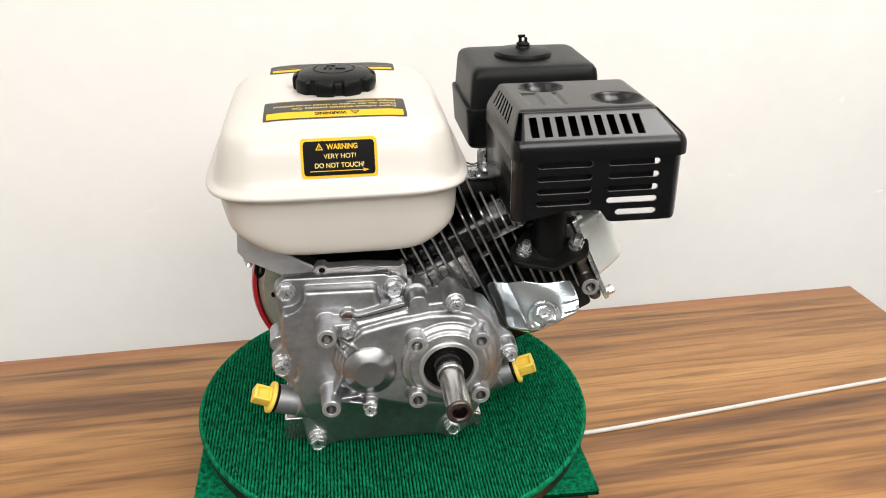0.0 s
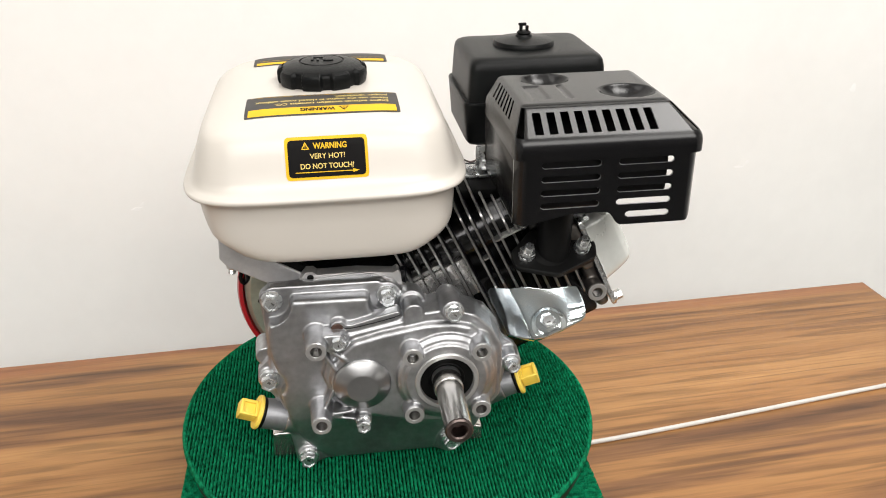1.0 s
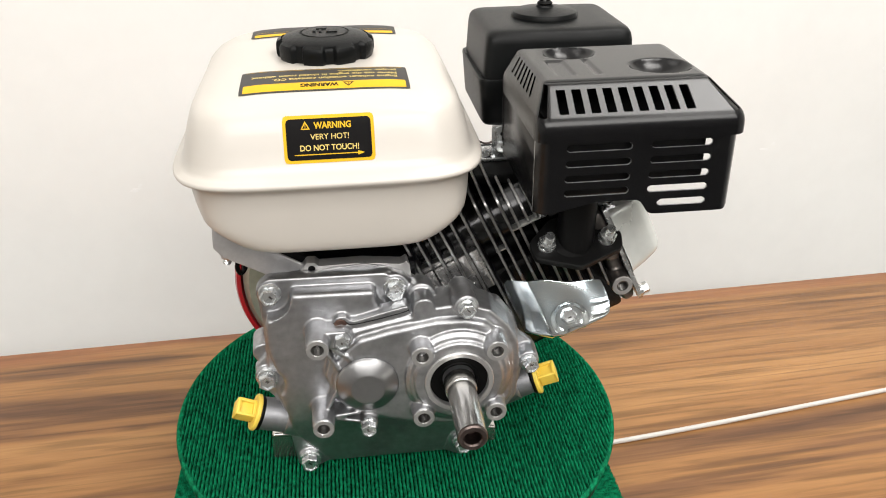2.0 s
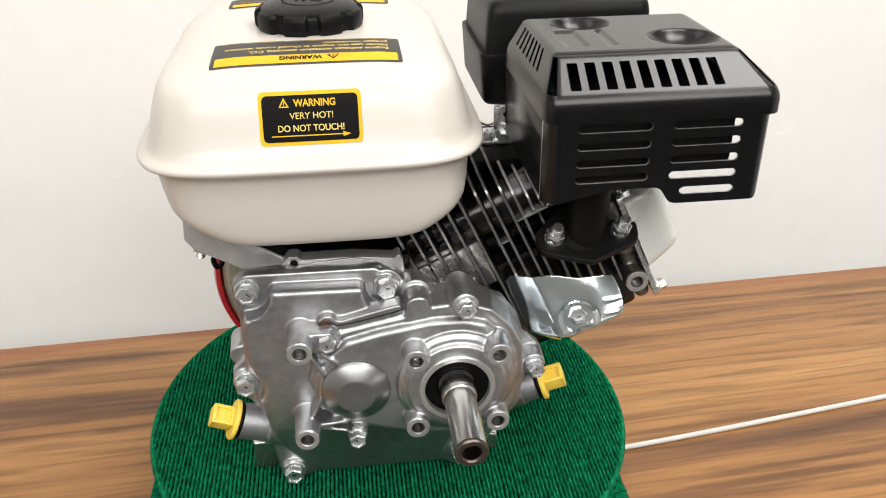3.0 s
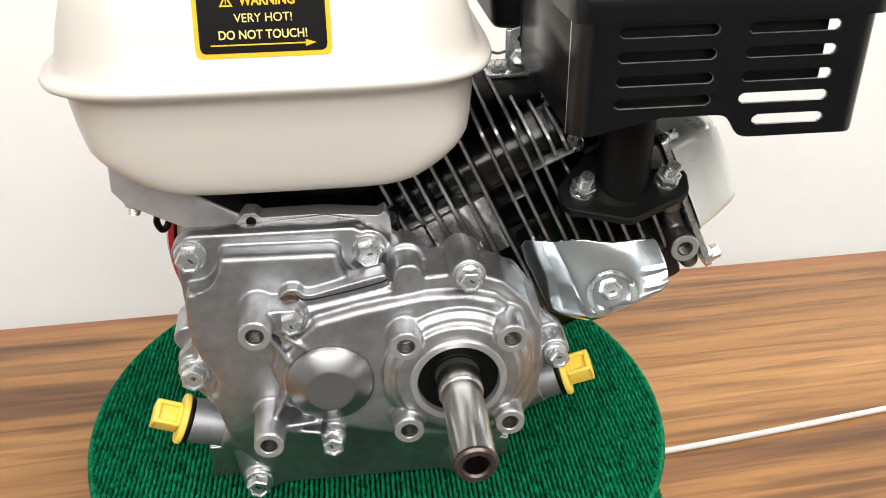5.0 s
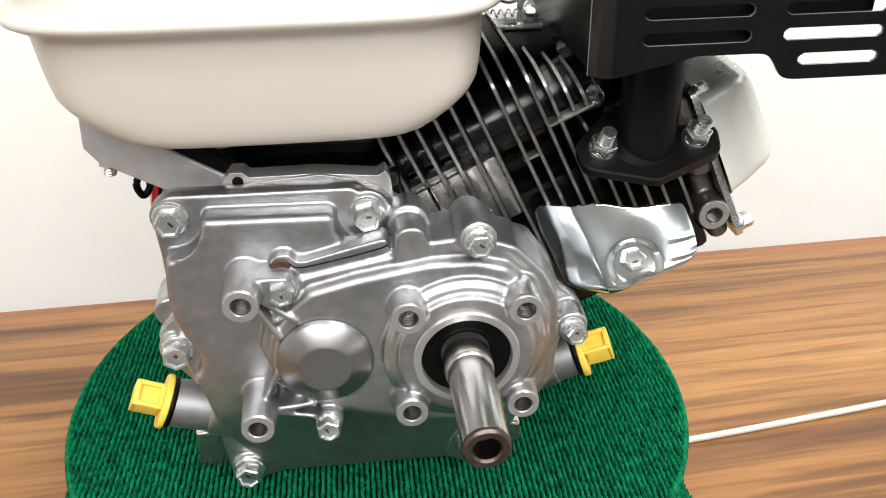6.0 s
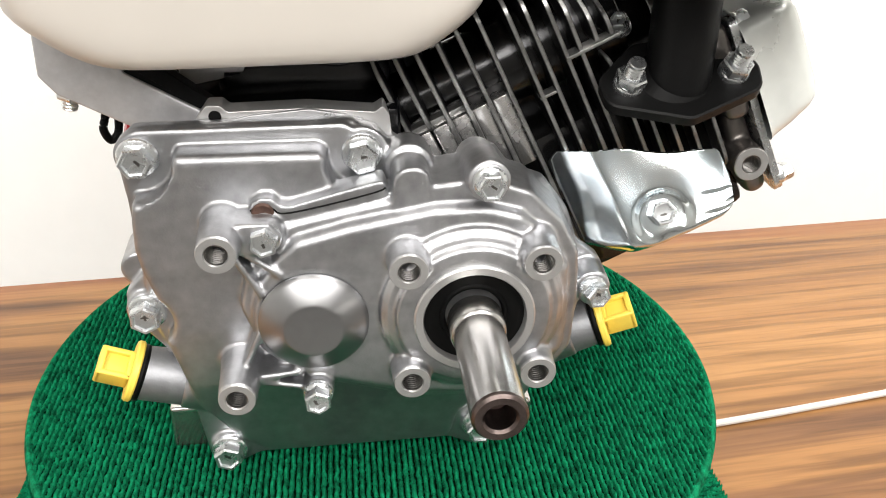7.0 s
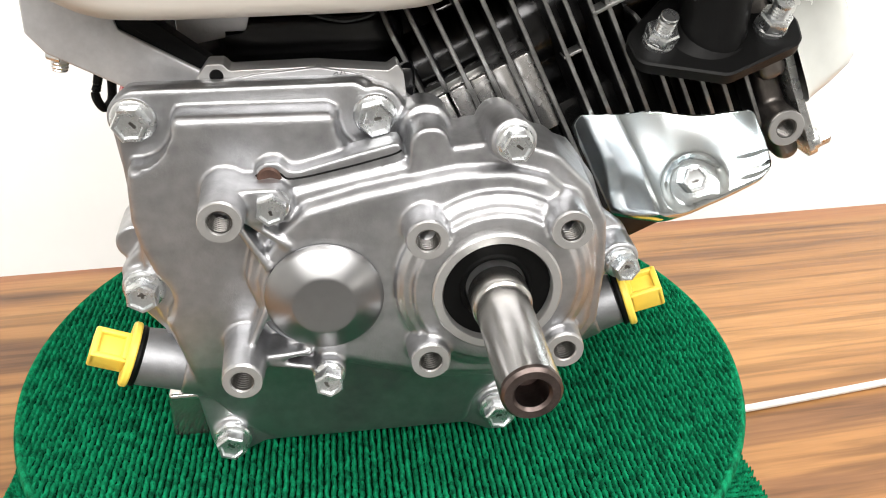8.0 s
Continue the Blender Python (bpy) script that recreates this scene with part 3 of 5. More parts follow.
# top label, read from the far side
def top_label(y, readable):
    m = Matrix.Translation((-0.0715, y, 0.28)) @ pose(0, 0, 0, 0, 0, 180)
    ob = part("top_label", sheet(0.098, 0.0360, 0.001, 30, 12), DECAL_GREY, tank, "grey and yellow warning label on the tank top")
    bm = bmesh.new()
    bm.from_mesh(ob.data)
    lay_on(bm, m, (0, 0, -1), 0.00025)
    bm.to_mesh(ob.data)
    bm.free()
    pieces = [("yellow_band", sheet(0.0935, 0.0100 if readable else 0.0060, 0.0003, 30, 5, 0, 0.0112 if readable else 0.0130), DECAL_YELLOW, 0.0004, "")]
    for yy in (-0.0160,) if readable else (-0.0160, 0.0060):
        pieces.append(("rule", bar(0.0925, 0.0004, 0, yy), DECAL_YELLOW, 0.00045, ""))
    if readable:
        pieces += [
            ("warning_sign", triangle_sign(0.0056, -0.0135, 0.0106), DECAL_BLACK, 0.00055, ""),
            ("warning_text", lettering("WARNING", 0.0060, 0.0030, 0.0106, 0.00028, 0.0220), DECAL_BLACK, 0.00055, ""),
            ("notice_text", lettering("Engine exhaust emission contains CO.", 0.0050, -0.0425, 0.0004, 0.00008, 0.0728, True), DECAL_TEXT, 0.00055, ""),
            ("notice_text", lettering("Never use the engine in closed room without", 0.0050, -0.0425, -0.0052, 0.00008, 0.0853, True), DECAL_TEXT, 0.00055, ""),
            ("notice_text", lettering("proper ventilation.", 0.0050, -0.0425, -0.0108, 0.00008, 0.0347, True), DECAL_TEXT, 0.00055, "")]
    decal(tank, pieces, m, (0, 0, -1))


top_label(0.0622, True)
top_label(0.1720, False)

# ---- crankcase, cover and shaft ----
bm = bmesh.new()
slab(bm, [(-0.112, 0.032), (-0.120, 0.060), (-0.120, 0.146), (-0.110, 0.150), (-0.036, 0.150), (-0.022, 0.142), (-0.010, 0.130), (0.010, 0.128), (0.026, 0.114), (0.034, 0.095), (0.034, 0.050), (0.016, 0.008), (-0.098, 0.010)], 0.0415, 0.140, 0.008, 0.001)
crankcase = part("crankcase", bm, CASE, engine, "grey cast-aluminium crankcase with a flat foot")

bm = bmesh.new()
slab(bm, [(-0.1275, 0.0015), (-0.1268, 0.0235), (-0.100, 0.0235), (0.010, 0.020), (0.0335, 0.0125), (0.0335, -0.0005)], 0.0500, 0.150, 0.002, 0.0020)
part("foot", bm, BARE, crankcase, "machined mounting foot")

# the machined lip of the case above the cover
bm = bmesh.new()
slab(bm, [(-0.0960, 0.146), (-0.0930, 0.1530), (-0.0850, 0.1556), (-0.0759, 0.1572), (-0.0549, 0.1586), (-0.0439, 0.1564), (-0.0360, 0.1542), (-0.0300, 0.146)], 0.0425, 0.0465, 0.003, 0.0006)
part("case_lip", bm, CASE, crankcase, "grey lip of the crankcase")
bm = bmesh.new()
slab(bm, [(-0.0985, 0.146), (-0.0950, 0.1560), (-0.0912, 0.1608), (-0.0860, 0.1608), (-0.0838, 0.1584), (-0.0559, 0.1586), (-0.0315, 0.1560), (-0.0282, 0.1582, 0.001), (-0.0262, 0.1545, 0.001), (-0.0255, 0.1470), (-0.0172, 0.1400), (-0.0080, 0.1310), (-0.0100, 0.1200)], 0.0440, 0.0540, 0.002, 0.0004)
part("lip_rim", bm, MACHINED, crankcase, "bright machined rim")
bm = bmesh.new()
rod(bm, (-0.0882, 0.0460, 0.1568), (-0.0882, 0.0436, 0.1568), 0.0025)
part("lip_hole", bm, RUBBER, crankcase)
bm = bmesh.new()
for x0, z0, x1, z1 in ((-0.0499, 0.1558, -0.0487, 0.1568), (-0.0487, 0.1568, -0.0482, 0.1557), (-0.0476, 0.1555, -0.0470, 0.1570), (-0.0463, 0.1567, -0.0456, 0.1558)):
    tube(bm, [(x0, 0.04245, z0), ((x0 + x1) / 2, 0.04243, (z0 + z1) / 2), (x1, 0.04245, z1)], 0.00014, 6)
part("pen_mark", bm, DECAL_GREY, crankcase, "small dark pen strokes")


def cast(name, bm, mat, parent, label, voxel=0.0010, repeat=5, sharp=180):
    """A casting: overlapping solids fused into one skin with softened inner corners."""
    ob = part(name, bm, mat, parent, label, sharp)
    fuse = ob.modifiers.new("fuse", "REMESH")
    fuse.mode, fuse.voxel_size, fuse.use_smooth_shade = "VOXEL", voxel, True
    soft = ob.modifiers.new("soften", "SMOOTH")
    soft.factor, soft.iterations = 0.5, repeat
    return ob


bm = bmesh.new()
# flange
slab(bm, [(-0.1235, 0.146), (-0.117, 0.1568), (-0.040, 0.1558), (-0.028, 0.148), (-0.012, 0.1335), (-0.002, 0.1335), (0.0015, 0.1430), (0.0115, 0.1435), (0.018, 0.134), (0.031, 0.129), (0.041, 0.115), (0.0455, 0.101),
          (0.0555, 0.093), (0.0570, 0.080), (0.0480, 0.073), (0.0460, 0.062), (0.036, 0.042), (0.018, 0.008), (0.006, 0.000), (-0.006, 0.0060), (-0.088, 0.0060), (-0.098, 0.001), (-0.109, 0.004),
          (-0.112, 0.030), (-0.1165, 0.060), (-0.1295, 0.078), (-0.1305, 0.090), (-0.121, 0.100), (-0.122, 0.125)], 0.0375, 0.0435, 0.006, 0.0010)
# thicker rim inside the flange
slab(bm, [(-0.1215, 0.1400), (-0.1185, 0.1562), (-0.0420, 0.1555), (-0.0300, 0.1440), (0.0, 0.1300), (0.0300, 0.1200), (0.0430, 0.0900), (0.0320, 0.0500), (0.0040, 0.0320), (-0.0035, 0.0300), (-0.0980, 0.0300), (-0.1110, 0.0440), (-0.1215, 0.0800)],
     0.0345, 0.0435, 0.006, 0.0010)
# domed body of the cover; its lower face leans back
def bite(cx, cz, r, a0, a1, n=6):
    """Points of a round recess about a bolt, from one angle to another."""
    return [(cx + r * math.cos(radians(a0 + (a1 - a0) * k / n)), cz + r * math.sin(radians(a0 + (a1 - a0) * k / n)), 0.001) for k in range(n + 1)]


dome = bmesh.new()
slab(dome, [(-0.1008, 0.1500, 0.002), (-0.0522, 0.1490, 0.003)] + bite(-0.0372, 0.1445, 0.0128, 168, 258) +
     [(-0.030, 0.130), (0.018, 0.130), (0.030, 0.120), (0.040, 0.106), (0.0425, 0.090), (0.041, 0.064), (0.030, 0.046), (0.004, 0.030), (-0.0030, 0.0225), (-0.0060, 0.0080),
      (-0.084, 0.0085), (-0.096, 0.0190), (-0.1080, 0.0400), (-0.1125, 0.0620)] + bite(-0.1235, 0.0840, 0.0125, -48, 48) +
     [(-0.1185, 0.1050), (-0.1198, 0.1150), (-0.1190, 0.1260)] + bite(-0.1152, 0.1461, 0.0130, -100, 2), 0.0235, 0.0420, 0.006, 0.0028, draft=0.0006)
for z in (0.0795, 0.0525):
    bmesh.ops.bisect_plane(dome, geom=dome.verts[:] + dome.edges[:] + dome.faces[:], plane_co=(0, 0, z), plane_no=(0, 0, 1))
for v in dome.verts:
    if v.co.y < 0.032:
        v.co.y += 0.08 * max(0, 0.0795 - v.co.z) + 0.12 * max(0, 0.0525 - v.co.z)
flat = bpy.data.meshes.new("dome")
dome.to_mesh(flat)
dome.free()
bm.from_mesh(flat)
bpy.data.meshes.remove(flat)
# bolt bosses of the flange
for x, z, r in ((-0.115, 0.1465, 0.0086), (-0.037, 0.1440, 0.0098), (-0.1225, 0.0830, 0.0082), (-0.1005, 0.0115, 0.0078), (0.0068, 0.0150, 0.0078)):
    rod(bm, (x, 0.0440, z), (x, 0.0350, z), r)
rod(bm, (0.0500, 0.0440, 0.0860), (0.0495, 0.0250, 0.0865), 0.0078, 0.0072)
rod(bm, (-0.1250, 0.062, 0.0990), (-0.1238, 0.040, 0.0990), 0.0070)
# gear housing
slab(bm, [(-0.0740, 0.1240), (-0.0660, 0.1255), (-0.0430, 0.1302), (-0.0280, 0.1330), (-0.0140, 0.1380), (0.0060, 0.1395), (0.0220, 0.1335), (0.0340, 0.1210), (0.0405, 0.1080), (0.0415, 0.0900), (0.0400, 0.0660), (0.0290, 0.0500),
          (0.0050, 0.0445), (-0.0220, 0.0465), (-0.0430, 0.0530), (-0.0650, 0.0600), (-0.0790, 0.0740), (-0.0845, 0.0930), (-0.0810, 0.1060)], 0.0165, 0.040, 0.006, 0.0020, draft=0.0015)
slab(bm, [(-0.0620, 0.1215), (-0.0430, 0.1262), (-0.0140, 0.1310), (0.0050, 0.1308), (0.0180, 0.1270), (0.0300, 0.1160), (0.0360, 0.1040), (0.0370, 0.0880), (0.0355, 0.0680), (0.0260, 0.0545),
          (0.0040, 0.0490), (-0.0220, 0.0510), (-0.0430, 0.0570), (-0.0630, 0.0640), (-0.0755, 0.0760), (-0.0800, 0.0930), (-0.0760, 0.1060), (-0.0700, 0.1150)], 0.0118, 0.030, 0.006, 0.0034, draft=0.001)
# arm with the pin boss above it
slab(bm, [(-0.0770, 0.1300), (-0.0764, 0.1338), (-0.0730, 0.1358), (-0.0692, 0.1358), (-0.0660, 0.1326), (-0.0632, 0.1322), (-0.0424, 0.1374), (-0.0300, 0.1402), (-0.0285, 0.1340), (-0.060, 0.1265)], 0.0182, 0.030, 0.002, 0.0007)
# bosses on the upper edge
rod(bm, (-0.0205, 0.0435, 0.1395), (-0.0205, 0.0310, 0.1390), 0.0090)
slab(bm, [(-0.0278, 0.1290, 0.001), (-0.0266, 0.1450, 0.0062), (-0.0144, 0.1450, 0.0062), (-0.0132, 0.1310, 0.001)], 0.0160, 0.040, 0.004, 0.0007)
rod(bm, (0.0050, 0.043, 0.1375), (0.0055, 0.0095, 0.1415), 0.0076)
rod(bm, (-0.0722, 0.040, 0.1236), (-0.0722, 0.0130, 0.1236), 0.0070)
rod(bm, (-0.0585, 0.036, 0.0590), (-0.0585, 0.0075, 0.0590), 0.0058)
slab(bm, [(-0.0942, 0.1250), (-0.0925, 0.1305), (-0.0700, 0.1302), (-0.0655, 0.1240), (-0.0740, 0.1180), (-0.0840, 0.1195)], 0.0095, 0.030, 0.002, 0.0008)
# rings round the output shaft and the ribs between them
S = aim((0, 0.0165, SHAFT_Z), FRONT)
turned(bm, [(0, -0.004), (0.0345, -0.004), (0.0340, 0.0072), (0.0320, 0.0076), (0.0318, 0.0088), (0.0290, 0.0092), (0.0282, 0.0116), (0.0245, 0.0122), (0.0200, 0.0122), (0.0198, 0.005), (0, 0.005)], S, 64)
for sx, sz in ((-1, 1), (1, 1), (-1, -1), (1, -1)):
    x, z = 0.0235 * sx, SHAFT_Z + 0.0235 * sz
    turned(bm, [(0.0046, 0.0), (0.0080, 0.0), (0.0071, 0.0160), (0.0067, 0.0165), (0.0046, 0.0165), (0.0046, 0.0)], aim((x, 0.0165, z), FRONT), 32)
for x, z in ((-0.0870, 0.1245), (-0.0875, 0.0645)):
    turned(bm, [(0.0046, 0.0), (0.0084, 0.0), (0.0070, 0.0265), (0.0066, 0.0270), (0.0046, 0.0270), (0.0046, 0.0)], aim((x, 0.0270, z), FRONT), 32)
# webs of the two outer bosses
for (x0, z0), ends in (((-0.0870, 0.1245), ((-0.072, 0.112), (-0.074, 0.126), (-0.078, 0.106))), ((-0.0875, 0.0645), ((-0.070, 0.066), (-0.066, 0.0600), (-0.080, 0.080)))):
    for x1, z1 in ends:
        d = Vector((x1 - x0, 0, z1 - z0))
        L = d.length
        a = math.degrees(math.atan2(d.z, d.x))
        box(bm, (0, 0.0105, -0.0012), (L, 0.030, 0.0012), 0.0004, Matrix.Translation((x0, 0, z0)) @ pose(0, 0, 0, 0, -a, 0) @ pose(0.006, 0, 0))
# short ribs from the four bosses to the bearing ring
for k in range(4):
    for off in (-0.0032, 0.0032):
        box(bm, (0.0215, 0.0068, off - 0.0010), (0.0300, 0.0170, off + 0.0010), 0.0003, Matrix.Translation((0, 0, SHAFT_Z)) @ pose(0, 0, 0, 0, 45 + 90 * k, 0))
# cap over the second gear shaft
turned(bm, [(0, -0.004), (0.0225, -0.004), (0.0215, 0.0040), (0.0208, 0.0050), (0, 0.0053)], aim((-0.0580, 0.0165, 0.0890), FRONT), 64)
# roots of the filler necks
rod(bm, (-0.096, 0.043, 0.0404), (-0.1150, 0.0413, 0.0463), 0.0134, 0.0126)
rod(bm, (0.034, 0.050, 0.0470), (0.0480, 0.0485, 0.0524), 0.0128, 0.0118)
cover = cast("side_cover", bm, CAST, engine, "grey cast-aluminium gear cover with bolt bosses", 0.0008, 4)

for a, b, r0, r1 in (((-0.100, 0.0428, 0.0416), (-0.1315, 0.0395, 0.0515), 0.0119, 0.0110), ((0.040, 0.0494, 0.0493), (0.0575, 0.0475, 0.0560), 0.0113, 0.0105)):
    bm = bmesh.new()
    rod(bm, a, b, r0, r1, 40)
    part("filler_neck", bm, NECK, cover, "dull grey filler neck")
bm = bmesh.new()
rod(bm, (-0.0724, 0.0250, 0.1302), (-0.0724, 0.0172, 0.1302), 0.0040)
part("dowel_pin", bm, RUST, cover, "rust-brown dowel pin")
bm = bmesh.new()
tube(bm, [(-0.0766, 0.0183, 0.1314), (-0.0728, 0.0182, 0.1327), (-0.0690, 0.0182, 0.1318), (-0.0650, 0.0182, 0.1297), (-0.0500, 0.0182, 0.1321), (-0.0335, 0.0182, 0.1358), (-0.0296, 0.0182, 0.1374)], 0.00036, 6)
part("joint_seam", bm, RUBBER, cover)

# machined faces, cap, seal and shaft
bm = bmesh.new()
turned(bm, [(0.0186, 0.0), (0.0186, 0.0130), (0.0190, 0.0136), (0.0216, 0.0136), (0.0222, 0.0130), (0.0226, 0.0)], S, 64)
part("bearing_ring", bm, MACHINED, cover, "bright machined bearing rim")
bm = bmesh.new()
turned(bm, [(0.0104, 0.0088), (0.0112, 0.0100), (0.0122, 0.0101), (0.0128, 0.0094), (0.0160, 0.0098), (0.0180, 0.0102), (0.0188, 0.0100), (0.0190, 0.0090)], S, 64)
part("shaft_seal", bm, RUBBER, cover, "black rubber shaft seal")
bm = bmesh.new()
turned(bm, [(0.0, 0.0), (0.0200, 0.0), (0.0200, 0.0008), (0.0195, 0.0016), (0.0184, 0.0026), (0.0112, 0.0062), (0.0106, 0.0065), (0.0100, 0.0066), (0, 0.0066)], aim((-0.0580, 0.0110, 0.0890), FRONT), 64)
part("domed_cap", bm, TURNED, cover, "domed bright metal bearing cap", sharp=24)
for sx, sz in ((-1, 1), (1, 1), (-1, -1), (1, -1)):
    x, z = 0.0235 * sx, SHAFT_Z + 0.0235 * sz
    bm = bmesh.new()
    turned(bm, [(0.0038, -0.0004), (0.0042, 0.0004), (0.0066, 0.0004), (0.0068, 0.0)], aim((x, 0.0, z), FRONT), 32)
    part("boss_face", bm, MACHINED, cover)
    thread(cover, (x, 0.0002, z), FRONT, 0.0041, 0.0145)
for x, z in ((-0.0870, 0.1245), (-0.0875, 0.0645)):
    bm = bmesh.new()
    turned(bm, [(0.0038, -0.0004), (0.0042, 0.0004), (0.0066, 0.0004), (0.0068, 0.0)], aim((x, 0.0, z), FRONT), 32)
    part("boss_face", bm, MACHINED, cover)
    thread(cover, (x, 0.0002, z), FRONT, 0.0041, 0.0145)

bm = bmesh.new()
T = aim((0, 0.004, SHAFT_Z), FRONT)
turned(bm, [(0, 0), (0.0091, 0), (0.0091, 0.0535)], T, 64)
shaft = part("output_shaft", bm, STEEL, engine, "bare turned-steel output shaft", sharp=30)
bm = bmesh.new()
turned(bm, [(0.0088, 0), (0.0101, 0), (0.0101, 0.0092), (0.0098, 0.0100), (0.0092, 0.0106), (0.0088, 0.0107)], T, 64)
part("shaft_collar", bm, COLLAR, shaft, "bright ground collar")
bm = bmesh.new()
turned(bm, [(0.0091, 0.0530), (0.0090, 0.0548), (0.0081, 0.0558), (0.0058, 0.0558), (0.0050, 0.0548), (0.0048, 0.0450), (0, 0.0440)], T, 64)
part("shaft_end", bm, DARK_STEEL, shaft, "dark shaft end with a centre hole")

# cover bolts
for i, (x, y, z) in enumerate(((-0.115, 0.0350, 0.1465), (-0.037, 0.0350, 0.1440), (-0.1225, 0.0350, 0.0830), (-0.1005, 0.0350, 0.0115), (0.0068, 0.0350, 0.0150))):
    hex_bolt(cover, (x, y, z), FRONT, 0.0105, 0.0074, 0.0075, 13 * i)
for i, (x, y, z) in enumerate(((0.0055, 0.0095, 0.1415), (-0.0722, 0.0128, 0.1238), (-0.0588, 0.0075, 0.0590), (0.0495, 0.0252, 0.0858))):
    hex_bolt(cover, (x, y, z), FRONT if i < 3 else (0.2, -1, 0.0), 0.0090, 0.0060 if i != 2 else 0.0055, 0.0068, 17 * i)


# oil filler plugs: a disc, a gasket and a hollow grip
def oil_plug(p, d, up):
    z = Vector(d).normalized()
    y = Vector(up)
    y = (y - z * y.dot(z)).normalized()
    m = Matrix((y.cross(z), y, z)).transposed().to_4x4()
    m.translation = p
    bm = bmesh.new()
    turned(bm, [(0, 0.0012), (0.0120, 0.0012), (0.0125, 0.0018), (0.0125, 0.0034), (0.0119, 0.0042), (0, 0.0042)], m, 40)
    box(bm, (-0.0056, -0.0034, 0.0030), (0.0056, 0.0034, 0.0160), 0.0003, m)          # web of the grip
    for x in (-0.0060, 0.0038):
        box(bm, (x, -0.0058, 0.0030), (x + 0.0022, 0.0058, 0.0168), 0.0007, m, 3)
    box(bm, (-0.0060, -0.0058, 0.0144), (0.0060, 0.0058, 0.0170), 0.0008, m, 3)
    box(bm, (-0.0060, -0.0058, 0.0030), (0.0060, 0.0058, 0.0060), 0.0008, m, 3)
    plug = part("oil_plug", bm, YELLOW, engine, "yellow plastic oil filler plug")
    bm = bmesh.new()
    turned(bm, [(0.008, -0.0012), (0.0113, -0.0012), (0.0118, 0.0), (0.0113, 0.0013), (0.008, 0.0013)], m, 40)
    part("gasket", bm, RUBBER, plug, "black rubber gasket")


oil_plug((-0.1315, 0.0395, 0.0515), (-0.89, -0.08, 0.42), (0, -0.50, 0.86))
oil_plug((0.0585, 0.0474, 0.0564), (0.93, -0.12, 0.33), (0, 0.35, -0.94))

# ---- cylinder, head and rocker cover ----
# along: the cylinder's axis, 25 degrees up; up: across it
CYL = Matrix.Translation((0.1215, 0, 0.1415)) @ pose(0, 0, 0, 0, -25, 0)   # x along the cylinder, z across it, y unchanged
cyl = new("cylinder_block")
cyl.parent = engine
tagged(cyl, "black-painted finned cylinder with bare fin edges")


def fin(bm, s, lo, hi, y0, y1, thick=0.0019, chamfer=0.022):
    """One cooling fin: a plate across the cylinder, with a bright bare rim."""
    o = rounded([(y0, lo), (y1, lo), (y1, hi), (y0 + chamfer, hi), (y0, hi - chamfer * 0.5)], 0.008, 5)
    rings = []
    for dx, d in ((-thick / 2, 0.0008), (-thick / 2 + 0.0003, 0), (thick / 2 - 0.0003, 0), (thick / 2, 0.0008)):
        rings.append([bm.verts.new(CYL @ Vector((s + dx, p.x, p.y))) for p in (inset(o, d) if d else o)])
    n = len(o)
    for a, b, idx in ((rings[0], rings[1], 1), (rings[1], rings[2], 1), (rings[2], rings[3], 1)):
        for i in range(n):
            bm.faces.new((a[i - 1], a[i], b[i], b[i - 1])).material_index = idx
    bm.faces.new(rings[0][::-1])
    bm.faces.new(rings[3])
    bmesh.ops.recalc_face_normals(bm, faces=bm.faces)


# (place along the cylinder, lower end, upper end, front)
FINS = [(-0.1265, 0.030, 0.093, 0.054), (-0.1183, 0.056, 0.093, 0.053), (-0.1105, -0.01, 0.094, 0.053), (-0.1020, -0.02, 0.095, 0.053), (-0.0938, -0.02, 0.096, 0.053), (-0.0850, -0.02, 0.096, 0.053), (-0.0746, -0.022, 0.094, 0.053),
        (-0.0683, -0.024, 0.092, 0.053), (-0.0606, -0.024, 0.090, 0.053), (-0.0550, -0.024, 0.084, 0.053), (-0.0482, 0.058, 0.078, 0.053), (-0.0424, 0.058, 0.074, 0.053)]
for s, lo, hi, y0 in FINS:
    bm = bmesh.new()
    fin(bm, s, lo, hi, y0, 0.155, chamfer=0.013)
    part("cooling_fin", bm, [FIN_BLACK, FIN_EDGE], cyl, "black cooling fin with a bare bright edge", sharp=30)
for s, lo, hi, y0 in ((-0.0460, -0.022, 0.050, 0.053), (-0.0400, -0.020, 0.030, 0.053), (-0.0330, -0.018, 0.030, 0.053), (-0.0260, -0.016, 0.030, 0.053), (-0.0175, -0.014, 0.032, 0.053)):
    bm = bmesh.new()
    fin(bm, s, lo, hi, y0, 0.155, chamfer=0.008)
    part("cooling_fin", bm, [FIN_BLACK, FIN_EDGE], cyl, "black cooling fin with a bare bright edge", sharp=30)
bm = bmesh.new()
box(bm, (-0.150, 0.066, -0.040), (-0.012, 0.150, 0.030), 0.004, CYL)
rod(bm, CYL @ Vector((-0.15, 0.112, 0.045)), CYL @ Vector((-0.020, 0.112, 0.045)), 0.031, seg=48)
rod(bm, CYL @ Vector((-0.132, 0.088, 0.0600)), CYL @ Vector((-0.034, 0.088, 0.0565)), 0.0175, seg=48)
part("barrel", bm, BARREL, cyl, "black-painted barrel between the fins")
for s, low in ((-0.1226, 0.0), (-0.1144, 0.0), (-0.1063, 0.004), (-0.0979, 0.010), (-0.0894, 0.026)):
    bm = bmesh.new()
    box(bm, (s - 0.0036, 0.0560, low), (s + 0.0036, 0.085, 0.0570), 0.0010, CYL)
    part("bare_pad", bm, PAD, cyl, "bare aluminium pad between two fins")
